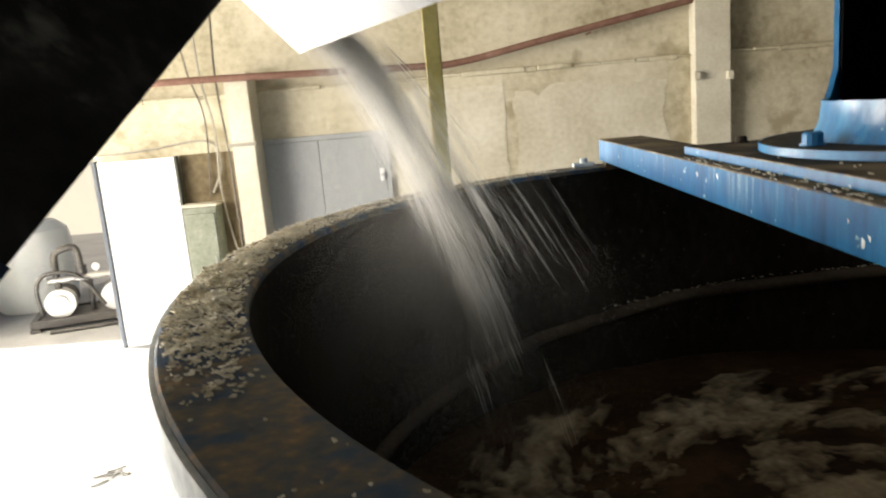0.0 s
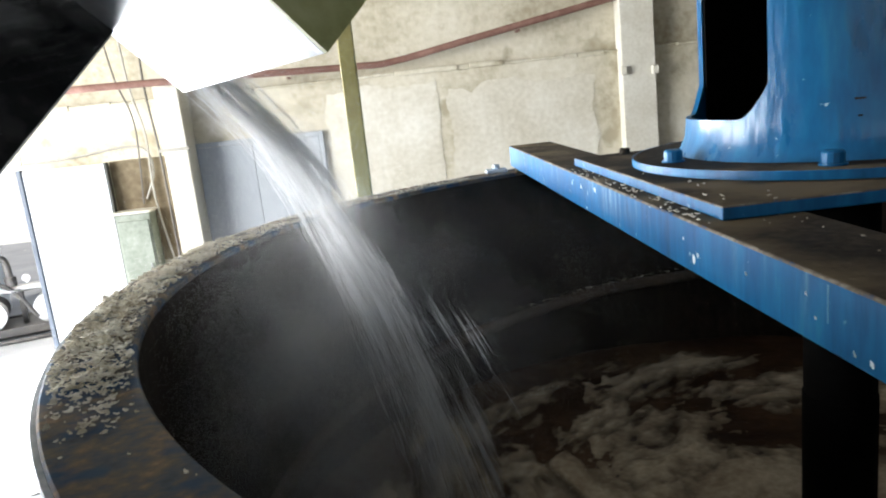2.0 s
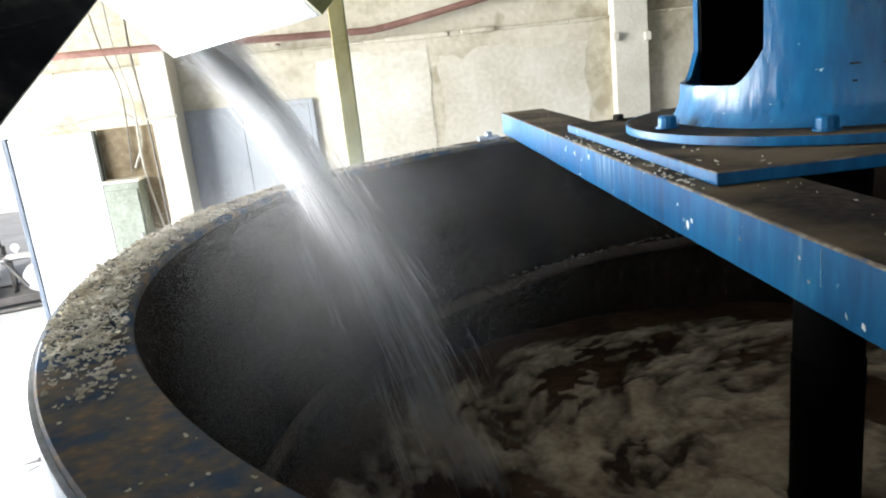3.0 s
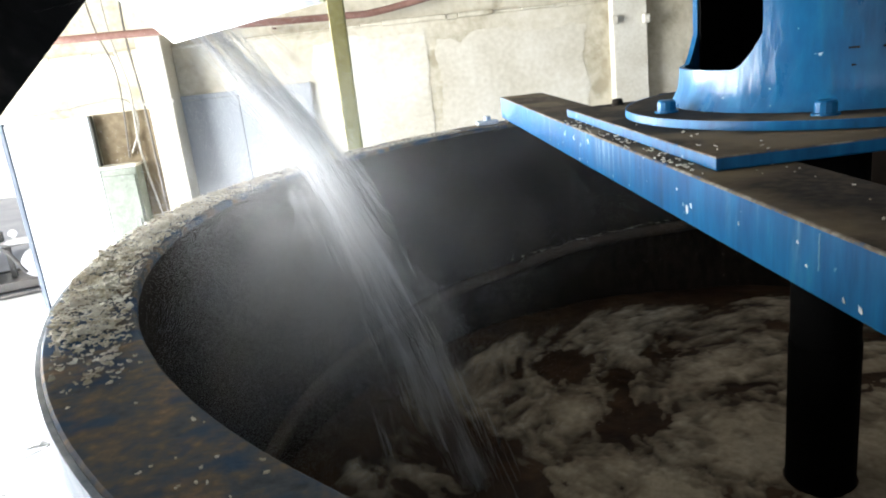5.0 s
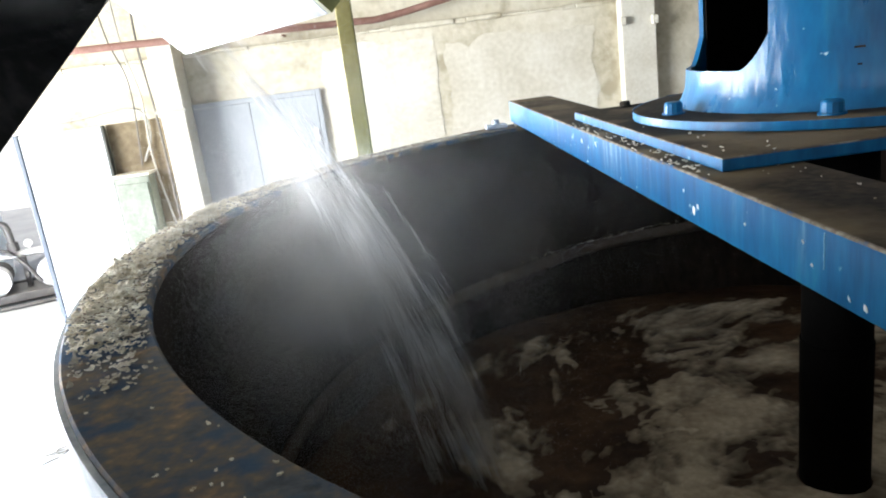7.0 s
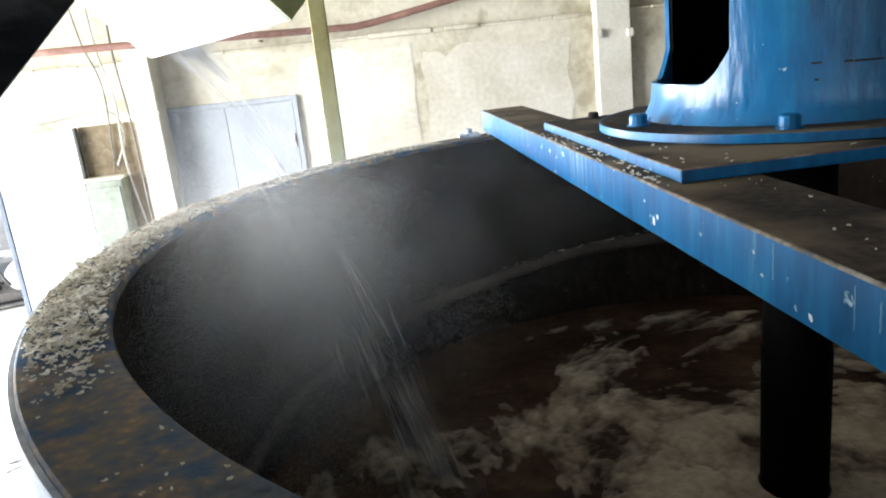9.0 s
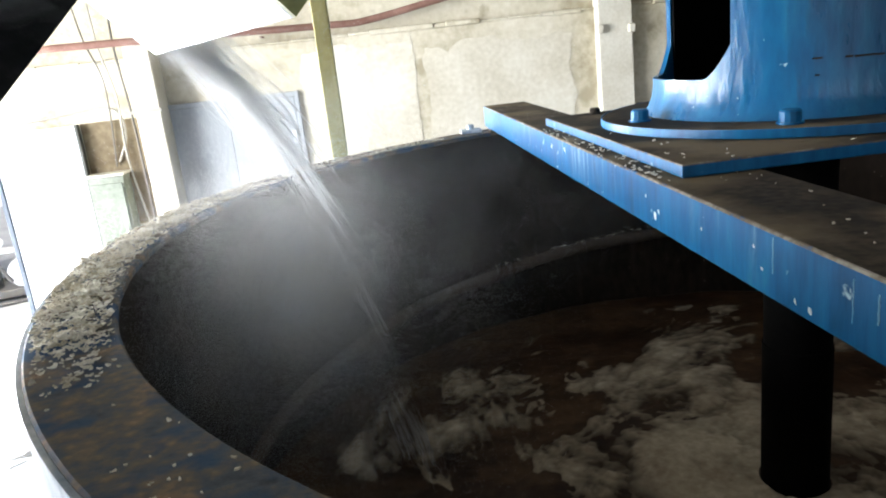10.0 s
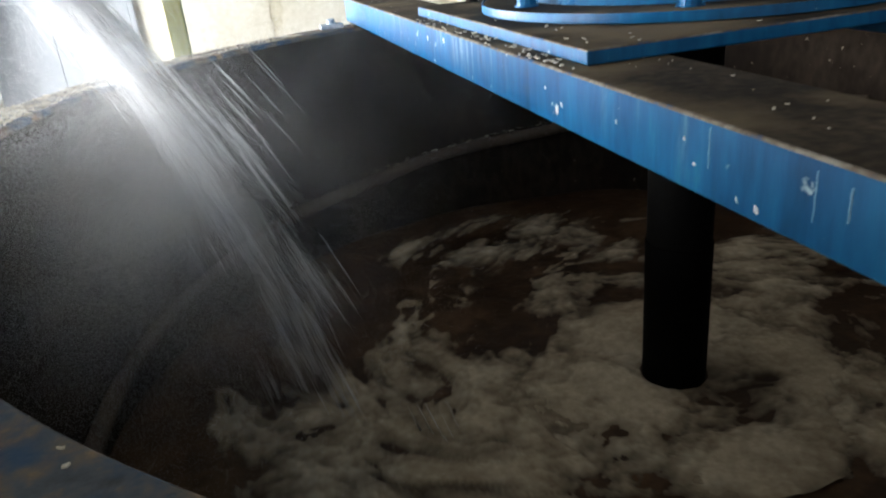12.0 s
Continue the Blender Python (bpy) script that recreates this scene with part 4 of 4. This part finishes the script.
def spray_mesh(seed, count, length, width):
    """Fine spray that travels inside a gush: slim flecks, long in x."""
    rng = np.random.default_rng(seed)
    c = rng.normal(0, 1, (count, 1, 3)) * np.array([length, width, width])
    u = rng.normal(0, 1, (count, 3, 3))
    u /= np.linalg.norm(u, axis=2, keepdims=True)
    v = (c + u * rng.uniform(0.0006, 0.0011, (count, 1, 1)) * np.array([3.0, 1.0, 1.0])).reshape(-1, 3)
    me = bpy.data.meshes.new("water_spray")
    me.from_pydata(v.tolist(), [], np.arange(3 * count).reshape(-1, 3).tolist())
    me.materials.append(M["mist"])
    return me


SPRAY = [spray_mesh(121 + i, 4500, 0.060, 0.020) for i in range(4)]
WATER = []


def flight(leave_t, start, vel):
    """Rows for a bundle: waits in the feeder, runs down the chute, falls, and sinks."""
    def turn(p, v):
        return Matrix.Translation(p) @ v.to_track_quat("X", "Z").to_matrix().to_4x4()

    v0 = Vector(vel)
    inside = start - v0.normalized() * 0.22 + NRM * 0.03
    rows = [(0.0, turn(STASH, FEED)), (leave_t - 0.26, turn(STASH, FEED)), (leave_t - 0.10, turn(inside, v0))]
    k = 0
    while True:
        s = k * 0.0667
        q = start + v0 * s + Vector((0, 0, -G / 2)) * s * s
        rows.append((leave_t + s, turn(q, v0 + Vector((0, 0, -G * s)))))
        if q.z < LEVEL - 0.2:
            break
        k += 1
    down = Matrix.Translation((q.x, q.y, LEVEL - 0.5)) @ rows[-1][1].to_3x3().to_4x4()
    rows += [(leave_t + s + 0.2, down), (max(12.0, leave_t + s + 0.5), down)]
    past = [r for r in rows[1:] if r[0] <= 0.0]
    if past:
        rows = [(0.0, past[-1][1])] + [r for r in rows if r[0] > 0.0]
    out = []
    for r in rows:
        if (not out or frame(r[0]) > frame(out[-1][0])) and (not out or out[-1][0] < 12.0):
            out.append(r)
    return out


# each gush: when its front leaves the lip, and how long it runs
GUSHES = ((-0.25, 0.76), (0.62, 0.74), (1.60, 0.66), (2.51, 0.72), (3.42, 0.70), (4.36, 0.70), (5.27, 0.74), (6.16, 0.78), (7.07, 0.74), (8.04, 0.72), (8.98, 0.72), (9.87, 0.70), (10.83, 0.68), (11.66, 0.6))


def build_water():
    rng = random.Random(77)
    n = 0

    def send(mesh, when, spread, slow=0.0):
        nonlocal n
        side, deep = rng.gauss(0, spread), rng.gauss(0, 0.085)
        ob = new("water_gush", mesh[n % len(mesh)])
        tagged(ob, "white gush of falling water and spray", "water", "falling water", "stuff")
        start = LEAVE - LIP * (0.026 * side)
        vel = (0.90 + deep * 0.9 + side * 0.25 - slow * 0.5, 1.2 + deep * 1.1 - side * 0.27 - slow * 0.6, -1.2 + rng.uniform(-0.10, 0.10) + slow * 0.3)
        WATER.append((ob, when, start, vel))
        n += 1

    for head, run in GUSHES:
        slots = int(run / 0.048)
        for i in range(slots):
            when = head + i * 0.048
            body = min(1.0, (i + 1.2) / 3.0, (slots - i + 0.3) / 3.5)
            for _ in range(max(1, round(5 * body))):
                send(ROPES, when + rng.uniform(-0.02, 0.02), 0.42)
            for _ in range(max(1, round(3 * body))):
                send(THREADS, when + rng.uniform(-0.024, 0.024), 0.85)
            if 0 < i < slots - 1:
                send(SPRAY, when, 0.22)
                send(SPRAY, when + 0.024, 0.60)
            if i % 2 == 0:
                send(SPARSE, when + rng.uniform(-0.02, 0.02), 1.3)
        for i in range(4):
            send(THREADS if i < 2 else SPARSE, head + run + 0.05 * i, 0.5, 0.10)


build_water()


# ---- mist ----
def mist_mesh(seed, count, sx, sy, sz):
    rng = np.random.default_rng(seed)
    c = rng.normal(0, 1, (count, 3)) * np.array([sx, sy, sz])
    lump = np.array([noise.noise(Vector(p) * 7.0) for p in c])
    c = c[lump > -0.22]
    n = len(c)
    u = rng.normal(0, 1, (n, 3, 3))
    u /= np.linalg.norm(u, axis=2, keepdims=True)
    v = (c[:, None, :] + u * rng.uniform(0.00035, 0.00060, (n, 1, 1))).reshape(-1, 3)
    f = np.arange(3 * n).reshape(-1, 3)
    me = bpy.data.meshes.new("mist")
    me.from_pydata(v.tolist(), [], f.tolist())
    me.materials.append(M["mist"])
    return me


MIST = []


def build_mist():
    a = mist_mesh(1, 400000, 0.15, 0.15, 0.12)
    b = mist_mesh(2, 230000, 0.24, 0.14, 0.13)
    c = mist_mesh(3, 170000, 0.10, 0.10, 0.17)
    # mesh, place over the tank, beat, time at which it has risen out of the splash
    d = mist_mesh(4, 230000, 0.11, 0.18, 0.08)
    puffs = (
        (a, -0.94, 0.10, 2.00, 0.0, None), (d, -1.02, 0.20, 2.08, 2.1, None), (c, -0.96, 0.34, 2.22, 4.2, None),
        (a, -0.94, -0.06, 1.98, 1.0, 1.7), (d, -1.04, 0.08, 2.10, 5.7, 1.8), (c, -0.94, 0.34, 2.06, 2.8, 1.9), (b, -0.62, 0.60, 2.02, 1.3, 2.1),
        (b, -0.42, 0.88, 2.04, 3.3, 2.4), (d, -1.00, 0.30, 2.12, 0.7, 2.5), (a, -0.94, 0.16, 2.06, 5.4, 2.6), (d, -1.04, -0.04, 2.06, 5.0, 2.3), (d, -0.92, 0.14, 2.10, 4.6, 3.0), (d, -1.02, 0.22, 2.04, 1.9, 4.6), (c, -1.04, 0.14, 2.20, 2.5, 4.8))
    for me, x, y, z, k, rise in puffs:
        ob = new("water_mist", me)
        tagged(ob, "pale haze of fine spray over the tank", "mist", "mist over the tank", "stuff")
        MIST.append((ob, x, y, z, k, rise))


def drift(x, y, z, k, rise):
    """A puff wanders; one that comes up from the splash starts low in the tank."""
    rows = []
    for i in range(25):
        t = i * 0.5
        up = 1.0 if rise is None else min(1.0, max(0.0, (t - rise + 1.2) / 1.2))
        up = up * up * (3 - 2 * up)
        rows.append((t, pose(x + 0.05 * math.sin(t * 1.1 + k), y + 0.05 * math.cos(t * 0.9 + k), 0.75 + (z - 0.75) * up + 0.03 * math.sin(t * 1.4 + k) * up, 0, 0, 14 * math.sin(t * 0.5 + k))))
    return rows


build_mist()


# ---- what moves ----
def motions():
    for raft, speed in RAFTS:
        walk(raft, [(t, pose(0, 0, LEVEL - 0.004 + 0.004 * math.sin(t * 2.1), 0, 0, speed * t)) for t in [i * 1.5 for i in range(9)]])
    walk(SHAFT, [(t, pose(0, 0, 0, 0, 0, -60 * t)) for t in [i * 1.0 for i in range(13)]])
    for ob, t, start, vel in WATER:
        walk(ob, flight(t, start, vel))
    for ob, x, y, z, k, rise in MIST:
        walk(ob, drift(x, y, z, k, rise))


motions()
